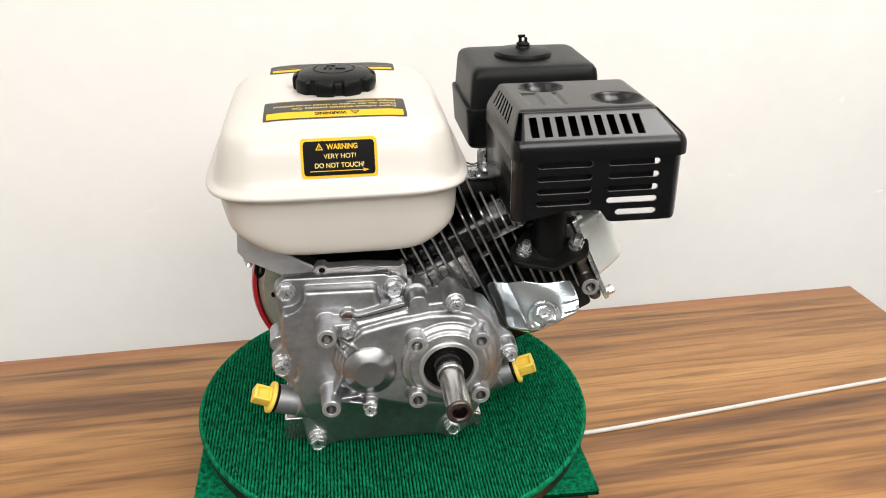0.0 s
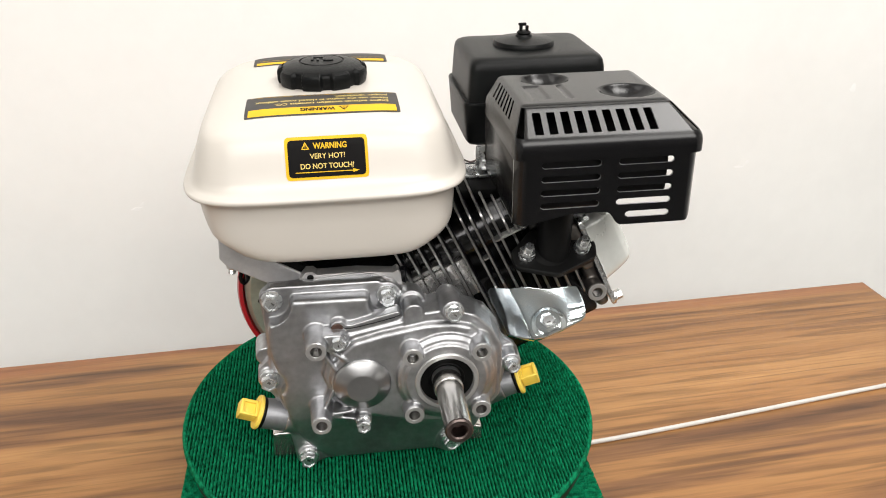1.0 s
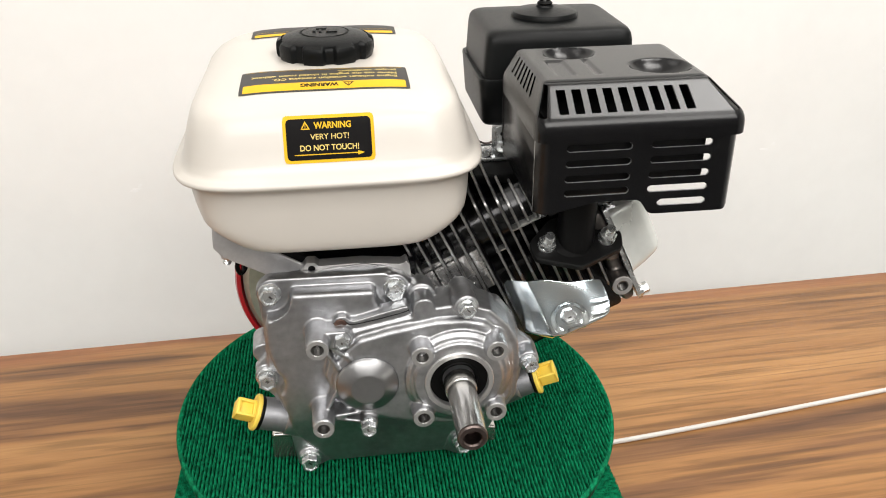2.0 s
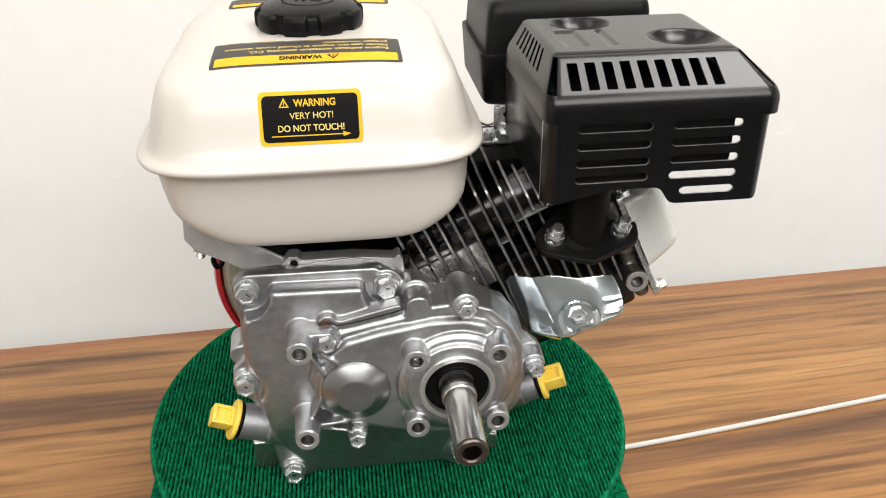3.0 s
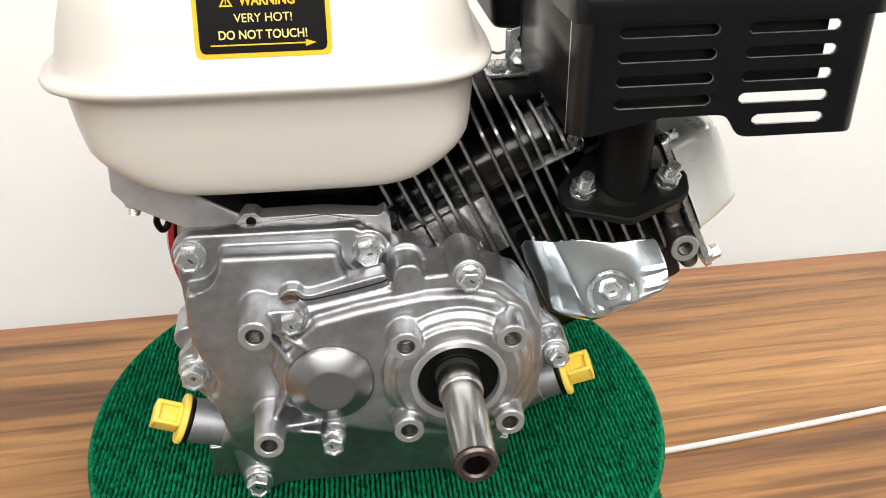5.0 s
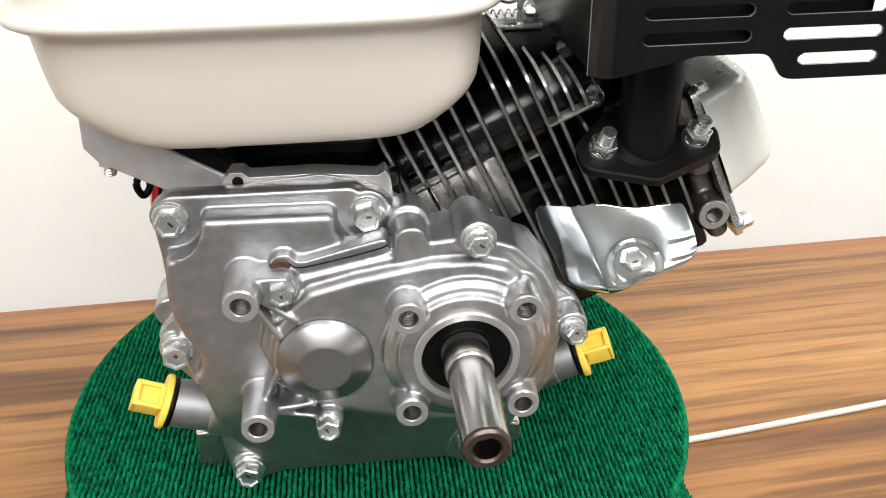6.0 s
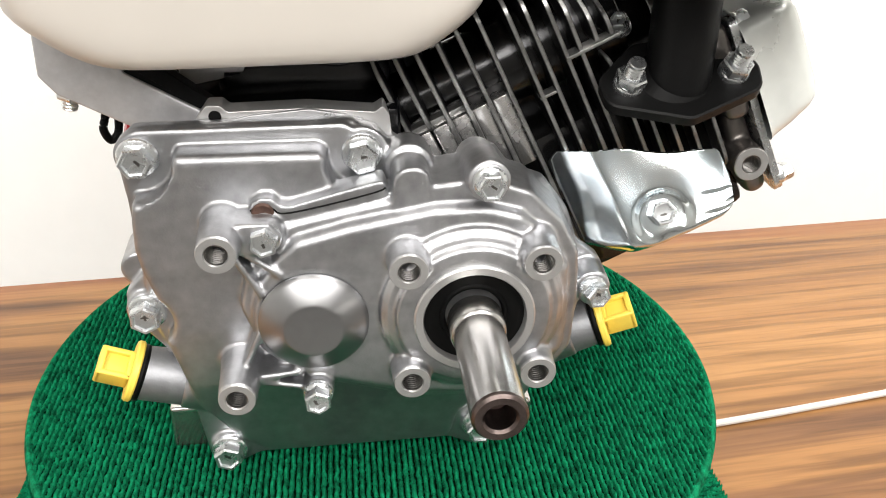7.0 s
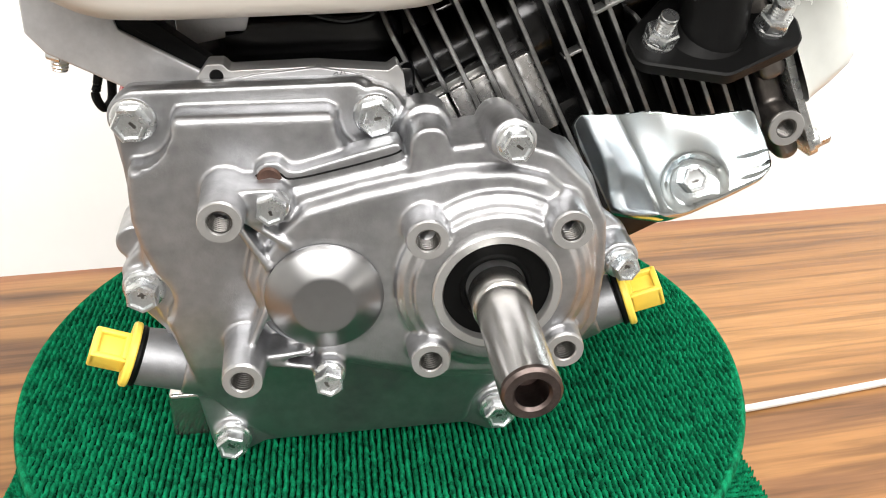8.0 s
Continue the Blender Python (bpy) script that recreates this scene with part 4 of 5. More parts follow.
# bridges across the fins
for lo, hi in (((-0.0612, 0.0522, 0.0590), (-0.0400, 0.060, 0.0604)), ((-0.0760, 0.0535, 0.0490), (-0.0683, 0.060, 0.0502)), ((-0.1290, 0.0600, 0.0565), (-0.1025, 0.066, 0.0590))):
    bm = bmesh.new()
    box(bm, lo, hi, 0.0004, CYL)
    part("fin_bridge", bm, FIN_EDGE, cyl)
bm = bmesh.new()
rod(bm, CYL @ Vector((-0.1085, 0.0540, 0.0320)), CYL @ Vector((-0.0985, 0.0530, 0.0320)), 0.0015)
part("locating_pin", bm, ZINC, cyl)

head = new("cylinder_head")
head.parent = engine
tagged(head, "dark alloy cylinder head flange")
bm = bmesh.new()
for lo, hi in (((-0.0130, 0.060, -0.020), (-0.0030, 0.140, 0.046)), ((-0.0130, 0.050, 0.006), (-0.0030, 0.140, 0.046))):
    box(bm, lo, hi, 0.003, CYL)
box(bm, (-0.0130, 0.058, -0.034), (-0.0030, 0.130, -0.010), 0.004, CYL)
rod(bm, CYL @ Vector((-0.014, 0.068, -0.020)), CYL @ Vector((-0.002, 0.068, -0.020)), 0.007)
turned(bm, [(0, 0), (0.0080, 0), (0.0073, 0.024), (0.0046, 0.024), (0.0046, 0.010), (0, 0.010)], aim((0.1186, 0.0740, 0.1245), FRONT), 32)
cast("head_casting", bm, HEAD_ALLOY, head, "dark head casting with a tapped boss", 0.0011, 3)
bm = bmesh.new()
turned(bm, [(0.0037, -0.0004), (0.0041, 0.0004), (0.0068, 0.0004), (0.0071, 0.0)], aim((0.1186, 0.0500, 0.1245), FRONT), 32)
part("boss_face", bm, MACHINED, head)
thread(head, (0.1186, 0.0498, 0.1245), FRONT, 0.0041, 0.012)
bm = bmesh.new()
o = rounded([(0.052, -0.034), (0.135, -0.034), (0.135, 0.047), (0.049, 0.047), (0.053, 0.0)], 0.006, 4)
rings = [[bm.verts.new(CYL @ Vector((s, p.x, p.y))) for p in o] for s in (-0.0025, 0.0005)]
for i in range(len(o)):
    bm.faces.new((rings[0][i - 1], rings[0][i], rings[1][i], rings[1][i - 1]))
bm.faces.new(rings[0][::-1])
bm.faces.new(rings[1])
bmesh.ops.recalc_face_normals(bm, faces=bm.faces)
part("gasket_plate", bm, ZINC, head, "thin gasket plate under the rocker cover")
for r, s in ((-0.0275, 0), (0.042, 0)):
    hex_bolt(head, CYL @ Vector((0.0005, 0.056, r)), CYL.to_3x3() @ Vector((1, 0, 0)), 0.0068, 0.0042, 0.0060)

# rocker cover: a deep pressing with rounded edges
bm = bmesh.new()
prev = None
for s, d, n in ((0.0005, 0.0, 8), (0.0020, 0.0006, 8), (0.0100, 0.0016, 8), (0.0190, 0.0034, 8), (0.0222, 0.0048, 7.5), (0.0242, 0.0072, 7), (0.0252, 0.0105, 6.5), (0.0256, 0.0150, 6)):
    ring = [bm.verts.new(CYL @ Vector((s, y, z))) for y, z in superellipse(0.085, 0.0172 + 0.12 * s, 0.0380 - d, 0.0272 - d * 0.9, n, 96)]
    if prev:
        for k in range(96):
            bm.faces.new((prev[k - 1], prev[k], ring[k], ring[k - 1]))
    prev = ring
bm.faces.new(prev)
bmesh.ops.recalc_face_normals(bm, faces=bm.faces)
part("rocker_cover", bm, ROCKER, head, "pale zinc-plated rocker cover", sharp=70)

# ---- exhaust: flange, pipe and muffler ----
exhaust = new("muffler")
exhaust.parent = engine
tagged(exhaust, "black sheet-steel muffler with slotted heat shield")
EXN = Vector((0.06, -0.52, 0.85)).normalized()
NUT_A, NUT_B = Vector((0.0628, 0.0455, 0.1615)), Vector((0.1020, 0.0440, 0.1650))
mid = (NUT_A + NUT_B) / 2
ex = (NUT_B - NUT_A).normalized()
ey = EXN.cross(ex).normalized()
FL = Matrix((ex, ey, ex.cross(ey))).transposed().to_4x4()
FL.translation = mid
bm = bmesh.new()
o = rounded([(-0.0305, 0.004), (-0.0290, -0.0085), (0.0, -0.0190), (0.0290, -0.0085), (0.0305, 0.004), (0.014, 0.020), (-0.014, 0.020)], 0.007, 5)
rings = [[bm.verts.new(FL @ Vector((p.x, p.y, h))) for p in inset(o, d)] for h, d in ((-0.0048, 0.0), (-0.0006, 0.0), (0.0, 0.0008))]
for a, b in zip(rings, rings[1:]):
    for i in range(len(o)):
        bm.faces.new((a[i - 1], a[i], b[i], b[i - 1]))
bm.faces.new(rings[0][::-1])
bm.faces.new(rings[-1])
bmesh.ops.recalc_face_normals(bm, faces=bm.faces)
part("pipe_flange", bm, MATT_BLACK, exhaust, "black pipe flange")
for i, p in enumerate((NUT_A, NUT_B)):
    hex_bolt(exhaust, p, EXN, 0.0104, 0.0058, 0.0058, 20 + 25 * i, stud=0.0062, name="stud_nut", label="zinc nut on a threaded stud")
hex_bolt(exhaust, (0.0625, 0.0600, 0.1790), (-0.35, -0.55, 0.75), 0.0064, 0.0040, 0.0058, 10)
bm = bmesh.new()
rod(bm, mid + Vector((0.0, 0.004, -0.006)), mid + Vector((0.002, 0.006, 0.060)), 0.0125, 0.0120, 40)
turned(bm, [(0.0125, 0.0), (0.0175, 0.0), (0.0150, 0.0025), (0.0125, 0.005)], aim(mid + Vector((0, 0.004, -0.002)), EXN), 40)
part("exhaust_pipe", bm, MATT_BLACK, exhaust, "matt black exhaust pipe")


def slotted_sheet(bm, P, nu, nv, thick, normal, holes):
    """A plate P(u, v) with u, v in 0..1 and rectangular holes (u0, v0, u1, v1), with thickness along normal."""
    us = sorted({0.0, 1.0, *[k / nu for k in range(nu + 1)], *[h[0] for h in holes], *[h[2] for h in holes]})
    vs = sorted({0.0, 1.0, *[k / nv for k in range(nv + 1)], *[h[1] for h in holes], *[h[3] for h in holes]})
    us = [u for i, u in enumerate(us) if i == 0 or u - us[i - 1] > 1e-5]
    vs = [v for i, v in enumerate(vs) if i == 0 or v - vs[i - 1] > 1e-5]
    front, back = {}, {}
    if not callable(normal):
        flat = Vector(normal).normalized()
        normal = lambda u, v: flat

    def vert(store, i, j, d):
        if (i, j) not in store:
            store[i, j] = bm.verts.new(P(us[i], vs[j]) - normal(us[i], vs[j]) * d)
        return store[i, j]

    solid = lambda i, j: 0 <= i < len(us) - 1 and 0 <= j < len(vs) - 1 and not any(
        h[0] - 1e-6 < us[i] and us[i + 1] < h[2] + 1e-6 and h[1] - 1e-6 < vs[j] and vs[j + 1] < h[3] + 1e-6 for h in holes)
    zero = 0.0
    for i in range(len(us) - 1):
        for j in range(len(vs) - 1):
            if not solid(i, j):
                continue
            q = ((i, j), (i + 1, j), (i + 1, j + 1), (i, j + 1))
            bm.faces.new([vert(front, a, b, zero) for a, b in q])
            bm.faces.new([vert(back, a, b, thick) for a, b in q][::-1])
            for (a, b), (di, dj) in zip(((q[0], q[1]), (q[1], q[2]), (q[2], q[3]), (q[3], q[0])), ((0, -1), (1, 0), (0, 1), (-1, 0))):
                if not solid(i + di, j + dj):
                    bm.faces.new((vert(front, *b, zero), vert(front, *a, zero), vert(back, *a, thick), vert(back, *b, thick))).material_index = 1


# the shield's skirt: front with slots, sides, back
MX0, MX1, MY0, MY1 = 0.0415, 0.1575, -0.0090, 0.0950
LID_Z, TOP_Z = 0.2530, 0.2806
bm = bmesh.new()
W = MX1 - MX0


MIDZ = 0.2185


def skirt_front(u, v):
    x = MX0 + W * u
    low = 0.2160 - 0.0095 * (1 / (1 + math.exp(-(x - 0.1040) / 0.0014)))
    low += 0.004 * max(0, (u - 0.94) / 0.06) ** 3 - 0.0078 * max(0, 1 - u / 0.30)
    z = low + (MIDZ - low) * v / 0.3 if v < 0.3 else MIDZ + (LID_Z - MIDZ) * (v - 0.3) / 0.7
    y = MY0 + 0.009 * max(0, (u - 0.93) / 0.07) ** 2 + 0.009 * max(0, (0.07 - u) / 0.07) ** 2
    return Vector((x, y, z))


def slot(x0, x1, z0, z1):
    vz = lambda z: 0.3 + 0.7 * (z - MIDZ) / (LID_Z - MIDZ)
    ends = []
    for k, cut in ((0.0, 0.0011), (0.0005, 0.0005), (0.0013, 0.0)):
        ends.append(((x0 + k - MX0) / W, vz(z0 + cut), (x1 - k - MX0) / W, vz(z1 - cut)))
    return ends


slots = []
for z in (0.2465, 0.2375, 0.2285, 0.2200):
    slots += slot(0.0570, 0.0940, z, z + 0.0042)
    slots += slot(0.1050, 0.1400, z, z + 0.0042)
for k, cut in ((0.0, 0.030), (0.0006, 0.014), (0.0016, 0.0)):
    slots.append(((0.1115 + k - MX0) / W, 0.12 + cut, (0.1400 - k - MX0) / W, 0.225 - cut))
slotted_sheet(bm, skirt_front, 60, 8, 0.0012, (0, -1, 0), slots)
part("front_panel", bm, [SATIN_BLACK, CUT_EDGE], exhaust, "slotted black front panel", sharp=50)
bm = bmesh.new()
for x in (MX0 + 0.0004, MX1 - 0.0016):
    box(bm, (x, MY0 + 0.008, 0.2090 if x > 0.1 else 0.2095), (x + 0.0012, MY0 + 0.024 if x > 0.1 else MY1 - 0.0014, LID_Z), 0.0003)
    part("side_panel", bm, SATIN_BLACK, exhaust)
    bm = bmesh.new()
box(bm, (MX0, MY1 - 0.0012, 0.2160), (0.1360, MY1, LID_Z), 0.0003)
part("rear_panel", bm, SATIN_BLACK, exhaust)

# lid with louvres, dished bolt wells and bevelled sides
TX0, TX1, TY0, TY1 = 0.0480, 0.1410, 0.0115, 0.0845
SH_Z = LID_Z + 0.0100


def lid_level(v):
    """Up the lid: how far the wall has moved in (0..1) and its height; a band, a rolled shoulder, a slope, a soft top edge."""
    if v < 0.12:
        return 0.0, LID_Z - 0.0006 + 0.0050 * v / 0.12
    k = 0.14
    if v < 0.30:
        t = (v - 0.12) / 0.18
        return k * t * t, (1 - t) ** 2 * (LID_Z + 0.0044) + 2 * t * (1 - t) * (SH_Z - 0.0006) + t * t * (SH_Z + k * (TOP_Z - SH_Z))
    t = k + (1 - k) * (v - 0.30) / 0.70
    return t, SH_Z + (TOP_Z - SH_Z) * t - 0.0010 * max(0.0, (t - 0.86) / 0.14) ** 2


def lid_skin(u, v):
    """Round the lid from its front left corner: front, right, back and left side, with rounded corners between."""
    f, z = lid_level(v)
    x0, x1 = MX0 - 0.0014 + (TX0 - MX0 + 0.0014) * f, MX1 + 0.0014 + (TX1 - MX1 - 0.0014) * f
    y0, y1 = MY0 - 0.0014 + (TY0 - MY0 + 0.0014) * f, MY1 + 0.0014 + (TY1 - MY1 - 0.0014) * f
    r = 0.0075 - 0.0045 * f
    sides = ((0.00, 0.36, (x0 + r, y0), (x1 - r, y0)), (0.40, 0.62, (x1, y0 + r), (x1, y1 - r)), (0.66, 0.76, (x1 - r, y1), (x0 + r, y1)), (0.80, 0.96, (x0, y1 - r), (x0, y0 + r)))
    turns = ((0.36, 0.40, x1 - r, y0 + r, -90), (0.62, 0.66, x1 - r, y1 - r, 0), (0.76, 0.80, x0 + r, y1 - r, 90), (0.96, 1.00, x0 + r, y0 + r, 180))
    for i, (ua, ub, p, q) in enumerate(sides):
        if ua <= u <= ub:
            w = (u - ua) / (ub - ua)
            if i == 0:                # slots stay upright, the ends fan out
                a, b = 0.0527, 0.1335 - 0.0030 * f
                x = p[0] + (a - p[0]) * w / 0.08 if w < 0.08 else (b + (q[0] - b) * (w - 0.86) / 0.14 if w > 0.86 else a + (b - a) * (w - 0.08) / 0.78)
                return Vector((x, y0, z))
            return Vector((p[0] + (q[0] - p[0]) * w, p[1] + (q[1] - p[1]) * w, z))
    for ua, ub, cx, cy, start in turns:
        if ua <= u <= ub:
            t = radians(start + 90 * (u - ua) / (ub - ua))
            return Vector((cx + r * math.cos(t), cy + r * math.sin(t), z))


def lid_inside(u, v):
    p = lid_skin(u, v)
    d = Vector((MCX, MCY, 0.2350)) - p
    return -d.normalized()


bm = bmesh.new()
MCX, MCY = (MX0 + MX1) / 2, (MY0 + MY1) / 2
holes = []
for k in range(9):
    u0 = 0.36 * (0.083 + 0.0865 * k)
    for e, c in ((0.0, 0.010), (0.0009, 0.0)):
        holes.append((u0 + e, 0.37 + c, u0 + 0.36 * 0.052 - e, 0.83 - c))
for k in range(7):
    u0 = 0.80 + 0.16 * (0.13 + 0.10 * k)
    holes.append((u0, 0.45, u0 + 0.16 * 0.045, 0.90))
for u0, u1 in ((0.970, 0.991), (0.363, 0.384)):
    holes.append((u0, 0.30, u1, 0.94))
slotted_sheet(bm, lid_skin, 150, 40, 0.0010, lid_inside, holes)
part("shield_lid", bm, [SATIN_BLACK, SATIN_BLACK], exhaust, "pressed black lid with slots and a rolled rim", sharp=50)
WELLS = ((0.0760, 0.0685, 0.0140), (0.1215, 0.0335, 0.0160))
bm = bmesh.new()
NX, NY = 90, 76
grid = []
for j in range(NY + 1):
    row = []
    for i in range(NX + 1):
        x = TX0 + (TX1 - TX0) * i / NX
        y = TY0 + (TY1 - TY0) * j / NY
        z = TOP_Z
        for wx, wy, wr in WELLS:
            q = math.hypot((x - wx) / 1.15, y - wy) / wr
            z -= 0.0085 * max(0.0, 1 - q * q) ** 0.8 if q < 1 else 0
        for rx0, rx1 in ((0.0570, 0.0690), (0.0790, 0.0840)):
            if y < 0.0530:
                e = min((x - rx0) / 0.0015, (rx1 - x) / 0.0015, (y - 0.0210) / 0.002, 1)
                z -= 0.0008 * max(0, min(1, e))
        edge = min(i, NX - i) * (TX1 - TX0) / NX, min(j, NY - j) * (TY1 - TY0) / NY
        for d in edge:
            if d < 0.003:
                z -= 0.0010 * (1 - d / 0.003) ** 2
        row.append(bm.verts.new((x, y, z)))
    grid.append(row)
for j in range(NY):
    for i in range(NX):
        bm.faces.new((grid[j][i], grid[j][i + 1], grid[j + 1][i + 1], grid[j + 1][i]))
part("lid_top", bm, SATIN_BLACK, exhaust, "flat black lid with two dished bolt wells", sharp=60)
# inner silencer can
bm = bmesh.new()
box(bm, (MX0 + 0.006, MY0 + 0.0045, 0.2238), (0.1392, MY1 - 0.010, 0.2620), 0.004, seg=3)
box(bm, (MX0 + 0.006, MY0 + 0.0060, 0.2530), (0.1480, MY1 - 0.006, 0.2615), 0.002, seg=2)
box(bm, (MX0 + 0.006, MY0 + 0.0045, 0.2180), (0.1040, MY1 - 0.010, 0.2300), 0.002, seg=3)
part("silencer_can", bm, MATT_BLACK, exhaust, "matt black inner silencer box")

# ---- air filter ----
air = new("air_filter")
air.parent = engine
tagged(air, "black plastic air filter housing with a round knob")
FX, FY = 0.0855, 0.1640
bm = bmesh.new()
lofted(bm, [(0.2505, FX, FY, 0.0522, 0.0452, 16), (0.2560, FX, FY, 0.0519, 0.0449, 16), (0.2735, FX, FY, 0.0507, 0.0438, 16), (0.2780, FX, FY, 0.0499, 0.0430, 15), (0.2805, FX, FY, 0.0483, 0.0414, 14), (0.2819, FX, FY, 0.0457, 0.0388, 13), (0.2824, FX, FY, 0.0440, 0.0355, 12), (0.2828, FX, FY, 0.030, 0.025, 9)], 128)
part("filter_cover", bm, BLACK_PLASTIC, air, "black plastic filter cover", sharp=60)
bm = bmesh.new()
lofted(bm, [(0.2175, FX, FY, 0.0480, 0.0400, 10), (0.2185, FX, FY, 0.0515, 0.0432, 14), (0.2210, FX, FY, 0.0530, 0.0445, 16), (0.2460, FX, FY, 0.0546, 0.0459, 16), (0.2495, FX, FY, 0.0550, 0.0465, 16), (0.2510, FX, FY, 0.0545, 0.0460, 16)], 128)
part("filter_base", bm, BLACK_PLASTIC, air, "black plastic filter base", sharp=60)
K = Matrix.Translation((0.0835, 0.1640, 0.2822))
bm = bmesh.new()
turned(bm, [(0, -0.001), (0.0222, -0.001), (0.0232, 0.0002), (0.0232, 0.0026), (0.0222, 0.0042), (0.0190, 0.0050), (0.0100, 0.0062), (0.0064, 0.0068), (0.0058, 0.0082), (0.0030, 0.0086), (0, 0.0086)], K, 56)
part("filter_knob", bm, BLACK_PLASTIC, air, "round black knob")
bm = bmesh.new()
turned(bm, [(0, 0.008), (0.0048, 0.008), (0.0055, 0.0095), (0.0040, 0.0108), (0, 0.0110)], K, 24)
box(bm, (-0.0035, -0.0012, 0.0100), (-0.0012, 0.0012, 0.0155), 0.0004, K)
box(bm, (0.0012, -0.0012, 0.0100), (0.0034, 0.0012, 0.0145), 0.0004, K)
box(bm, (-0.0042, -0.0014, 0.0145), (0.0016, 0.0014, 0.0166), 0.0004, K)
part("wing_nut", bm, RUBBER, air, "small dark wing nut")

# ---- shield plate under the exhaust ----
bm = bmesh.new()
NU, NV = 96, 72
BOLT = (0.0785, 0.1105)


def plate(u, v):
    """u runs from the bent wing to the tail, v from the lower to the upper edge."""
    top = 0.1322 + 0.0036 * math.sin(min(u / 0.45, 1.0) * math.pi / 2) - 0.0022 * math.sin(math.pi * max(0, (u - 0.45) / 0.55))
    top -= 0.005 * max(0, (0.05 - u) / 0.05) ** 2 + 0.004 * max(0, (u - 0.96) / 0.04) ** 2
    low = 0.0932 + 0.0180 * u - 0.0036 * math.sin(math.pi * u) + 0.003 * max(0, (u - 0.94) / 0.06) ** 2
    xx = (0.0525 + 0.0512 * u) * (1 - v) + (0.0366 + 0.0648 * u) * v + 0.0022 * math.sin(math.pi * v) * u
    zz = low + (top - low) * v
    bend = 0.30 - 0.06 * v - u
    y = 0.0372 + 0.046 * (bend + math.sqrt(bend * bend + 0.0010)) / 2 + 0.0158 * (v - 0.5)
    q = math.hypot((xx - BOLT[0]) * 0.86, zz - BOLT[1])
    t = min(1, max(0, (q - 0.0072) / 0.0046))
    y += 0.0022 * (1 - t * t * (3 - 2 * t))
    y += 0.0055 * max(0, 1 - v / 0.16) ** 2
    # the upper corner of the tail curls forward; three pressed fingers below it
    y -= 0.0050 * max(0, (u - 0.80) / 0.20) ** 1.5 * max(0, (v - 0.45) / 0.55)
    y -= 0.0005 * max(0, min(1, (u - 0.80) / 0.10)) * max(0, math.sin((v + 0.20 * u - 0.38) * 26)) * (1 if 0.18 < v + 0.20 * u - 0.20 < 0.55 else 0)
    y += 0.0007 * math.sin(9 * u + 2.0) * math.sin(5 * v)
    return Vector((xx, y, zz))


slotted_sheet(bm, plate, NU, NV, 0.0009, (0, -1, 0), [])
shield = part("heat_deflector", bm, GALVANISED, engine, "bright galvanised deflector plate", sharp=70)
hex_bolt(shield, (0.0785, 0.0405, 0.1105), (0, -1, 0.40), 0.0092, 0.0062, 0.0068, 11)

# ---- starter side and the bracket under the tank ----
recoil = new("recoil_starter")
recoil.parent = engine
tagged(recoil, "red recoil starter housing behind a pale fan plate")
RC = aim((-0.0668, 0.150, 0.0930), FRONT)
bm = bmesh.new()
turned(bm, [(0, -0.05), (0.070, -0.05), (0.0800, -0.03), (0.0845, -0.005), (0.0850, 0.006), (0.0835, 0.009), (0.0805, 0.009), (0.0800, 0.0)], RC, 96)
part("starter_housing", bm, RED, recoil, "glossy red starter housing")
bm = bmesh.new()
turned(bm, [(0, 0.010), (0.050, 0.010), (0.060, 0.014), (0.0740, 0.0140), (0.0785, 0.009), (0.0800, 0.0), (0.074, -0.004), (0, -0.004)], RC, 96)
part("fan_plate", bm, FLYWHEEL, recoil, "pale passivated fan plate with holes")
for a in (118, 138, 160, 182, 205):
    bm = bmesh.new()
    c = RC @ Vector((0.066 * math.cos(radians(a)), 0.066 * math.sin(radians(a)), 0.0141))
    rod(bm, c + Vector((0, 0.004, 0)), c - Vector((0, 0.0002, 0)), 0.0030, seg=20)
    part("plate_hole", bm, RUBBER, recoil)

bm = bmesh.new()
slab(bm, [(-0.1465, 0.1950), (-0.1482, 0.1715), (-0.1430, 0.1645), (-0.1180, 0.1505), (-0.0930, 0.1520), (-0.0925, 0.1555), (-0.1190, 0.1715), (-0.1240, 0.1950)], 0.0520, 0.068, 0.002, 0.001)
bracket = part("tank_bracket", bm, GREY_PLASTIC, engine, "grey cast tank bracket")
# near-black slab for the shadowed strip between bracket and shroud
bm = bmesh.new()
slab(bm, [(-0.1230, 0.1780), (-0.1185, 0.1700), (-0.0930, 0.1545), (-0.0885, 0.1580), (-0.1080, 0.1740)], 0.0535, 0.060, 0.001, 0.0005)
part("shade_strip", bm, RUBBER, bracket)
hex_bolt(bracket, (-0.1400, 0.0600, 0.1655), (-0.25, -0.05, -1), 0.0090, 0.0058, 0.0050, stud=0.004)
bm = bmesh.new()
tube(bm, [(-0.1360, 0.090, 0.154), (-0.1390, 0.088, 0.143), (-0.1402, 0.087, 0.1385), (-0.1385, 0.088, 0.1335), (-0.1355, 0.090, 0.1360), (-0.1345, 0.092, 0.1440)], 0.0017)
part("wire_loop", bm, RUBBER, bracket, "short black cable loop")

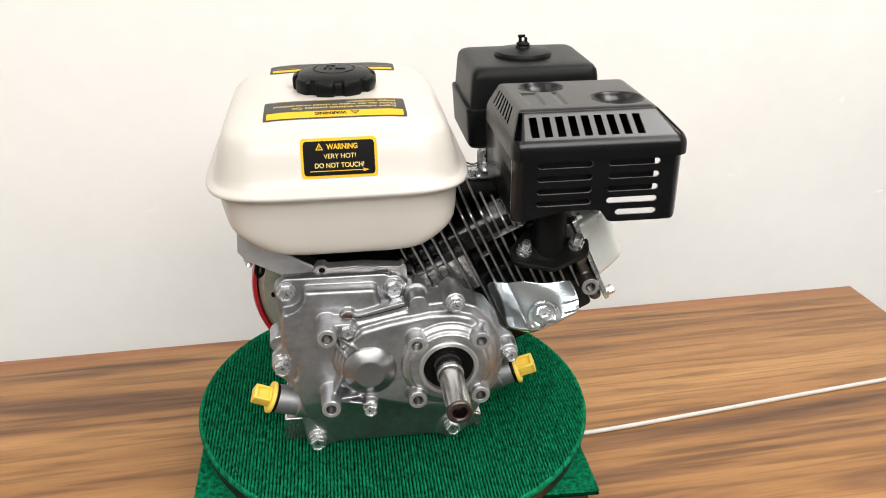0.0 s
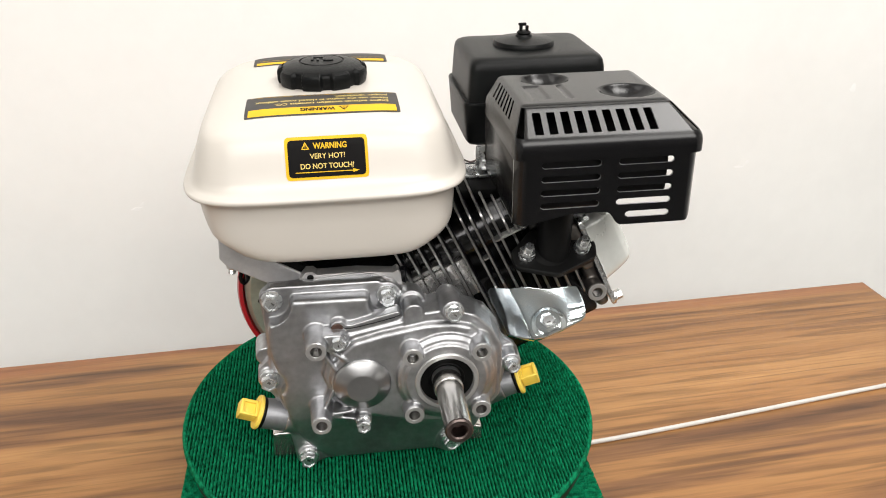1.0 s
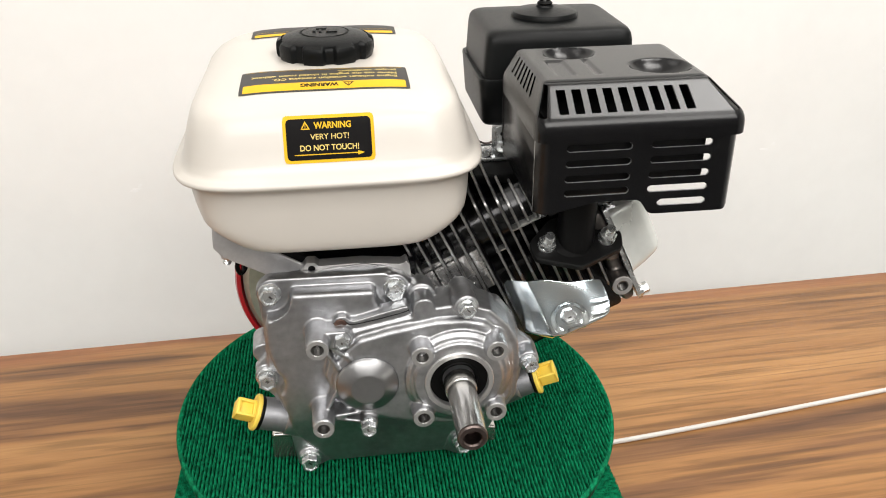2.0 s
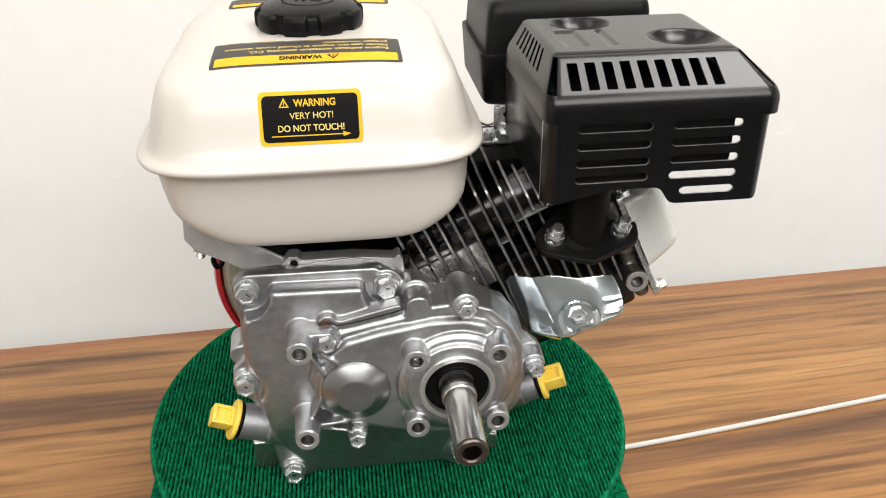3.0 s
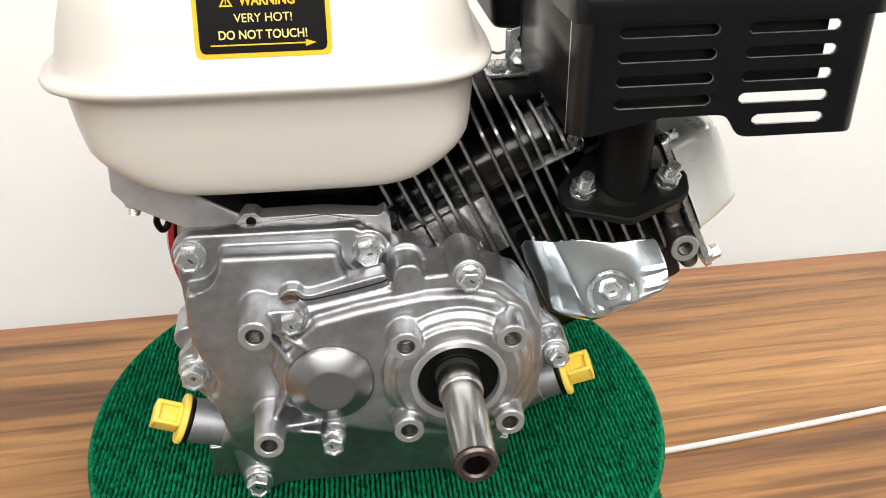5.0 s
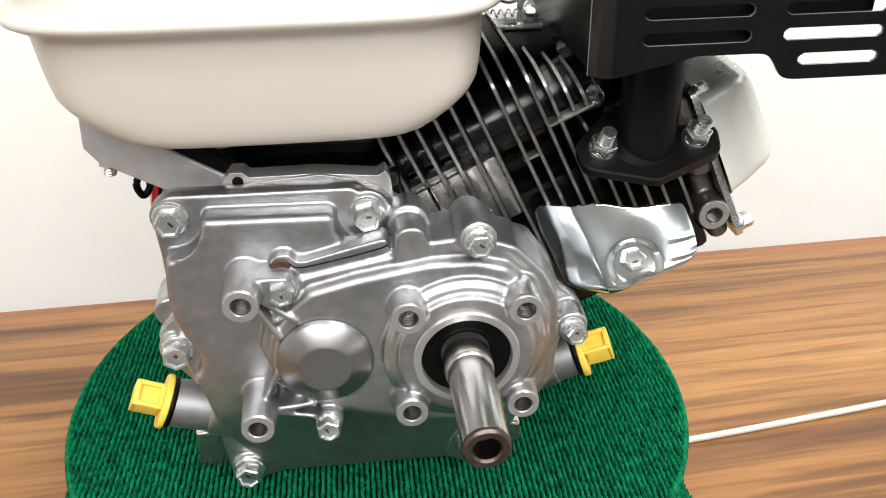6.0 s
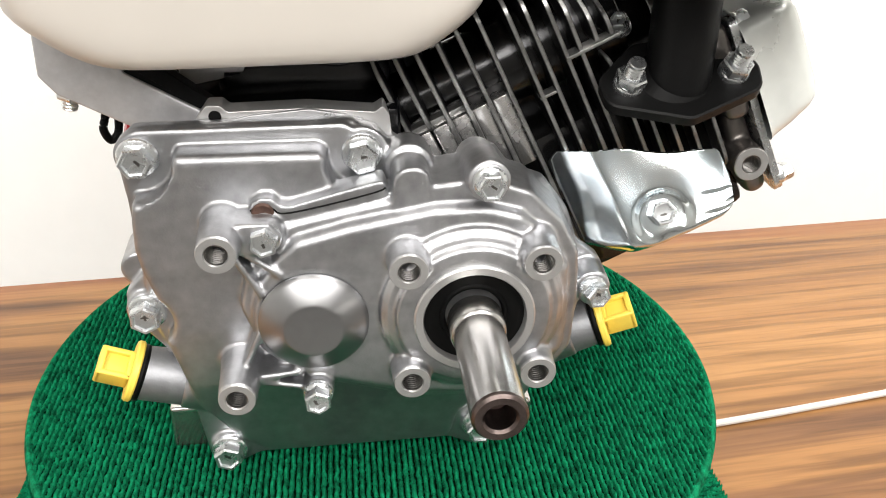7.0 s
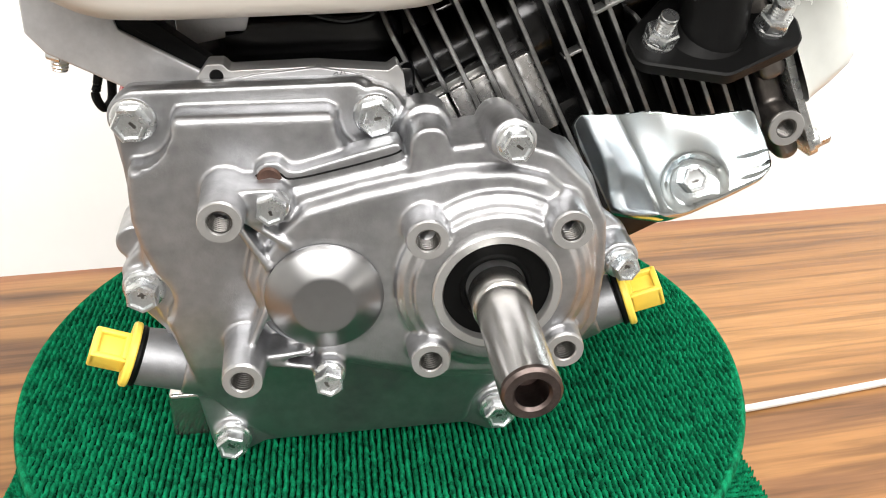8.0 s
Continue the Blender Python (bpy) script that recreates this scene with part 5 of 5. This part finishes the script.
# black shroud between tank and crankcase
bm = bmesh.new()
box(bm, (-0.112, 0.082, 0.120), (-0.010, 0.175, 0.176), 0.004)
box(bm, (-0.096, 0.0478, 0.130), (-0.022, 0.084, 0.1560), 0.003)
box(bm, (-0.090, 0.070, 0.150), (-0.024, 0.084, 0.168), 0.003)
shroud = part("blower_shroud", bm, SATIN_BLACK, engine, "glossy black blower shroud under the tank")
# pale slab standing in for a reflection on the shroud
bm = bmesh.new()
slab(bm, [(-0.1035, 0.1600), (-0.1035, 0.1760), (-0.0760, 0.1760), (-0.0800, 0.1640)], 0.0700, 0.0712, 0.001, 0.0004)
part("shroud_reflection", bm, CASE, shroud)
bm = bmesh.new()
tube(bm, [(-0.058, 0.071, 0.170), (-0.045, 0.068, 0.1675), (-0.034, 0.068, 0.1700), (-0.024, 0.072, 0.1760)], 0.0012)
part("shroud_lip", bm, SATIN_BLACK, shroud)

# ---- governor and carburettor bits between tank and muffler ----
gov = new("governor_linkage")
gov.parent = engine
tagged(gov, "small zinc governor bracket, nut and spring")
bm = bmesh.new()
box(bm, (0.0280, 0.110, 0.1960), (0.0500, 0.135, 0.1985), 0.0006)
box(bm, (0.0380, 0.112, 0.1980), (0.0500, 0.114, 0.2200), 0.0006)
part("bracket_plate", bm, ZINC, gov)
bm = bmesh.new()
box(bm, (0.0220, 0.0880, 0.1880), (0.0520, 0.1400, 0.1955), 0.002)
box(bm, (0.0050, 0.1020, 0.1600), (0.0600, 0.1500, 0.1950), 0.003)
part("insulator", bm, RUBBER, gov, "black heat insulator under the carburettor")
bm = bmesh.new()
slab(bm, [(0.0395, 0.2000), (0.0395, 0.2210), (0.0470, 0.2230), (0.0500, 0.2160), (0.0490, 0.2000)], 0.1080, 0.1092, 0.0025, 0.0003)
part("lever_plate", bm, ZINC, gov, "bluish zinc lever plate")
bm = bmesh.new()
rod(bm, (0.0445, 0.1090, 0.2165), (0.0445, 0.1077, 0.2165), 0.0019)
part("lever_hole", bm, RUBBER, gov)
hex_bolt(gov, (0.0440, 0.1080, 0.2070), (-0.3, -1, 0.3), 0.0070, 0.0046, 0.0045)
bm = bmesh.new()
tube(bm, [(0.022, 0.115, 0.2150), (0.027, 0.115, 0.2110), (0.034, 0.114, 0.2080), (0.041, 0.114, 0.2100)], 0.0007, 8)
part("link_wire", bm, DARK_STEEL, gov)
bm = bmesh.new()
spring = []
for k in range(60):
    a = k * 0.7
    spring.append((0.026 + 0.0004 * k, 0.1125 + 0.0022 * math.cos(a), 0.2030 + 0.0022 * math.sin(a)))
tube(bm, spring, 0.0004, 6, 1)
part("spring", bm, ZINC, gov)
bm = bmesh.new()
box(bm, (0.046, 0.120, 0.170), (0.100, 0.160, 0.224), 0.006, seg=3)
part("carburettor", bm, CASE, engine, "grey cast carburettor body")
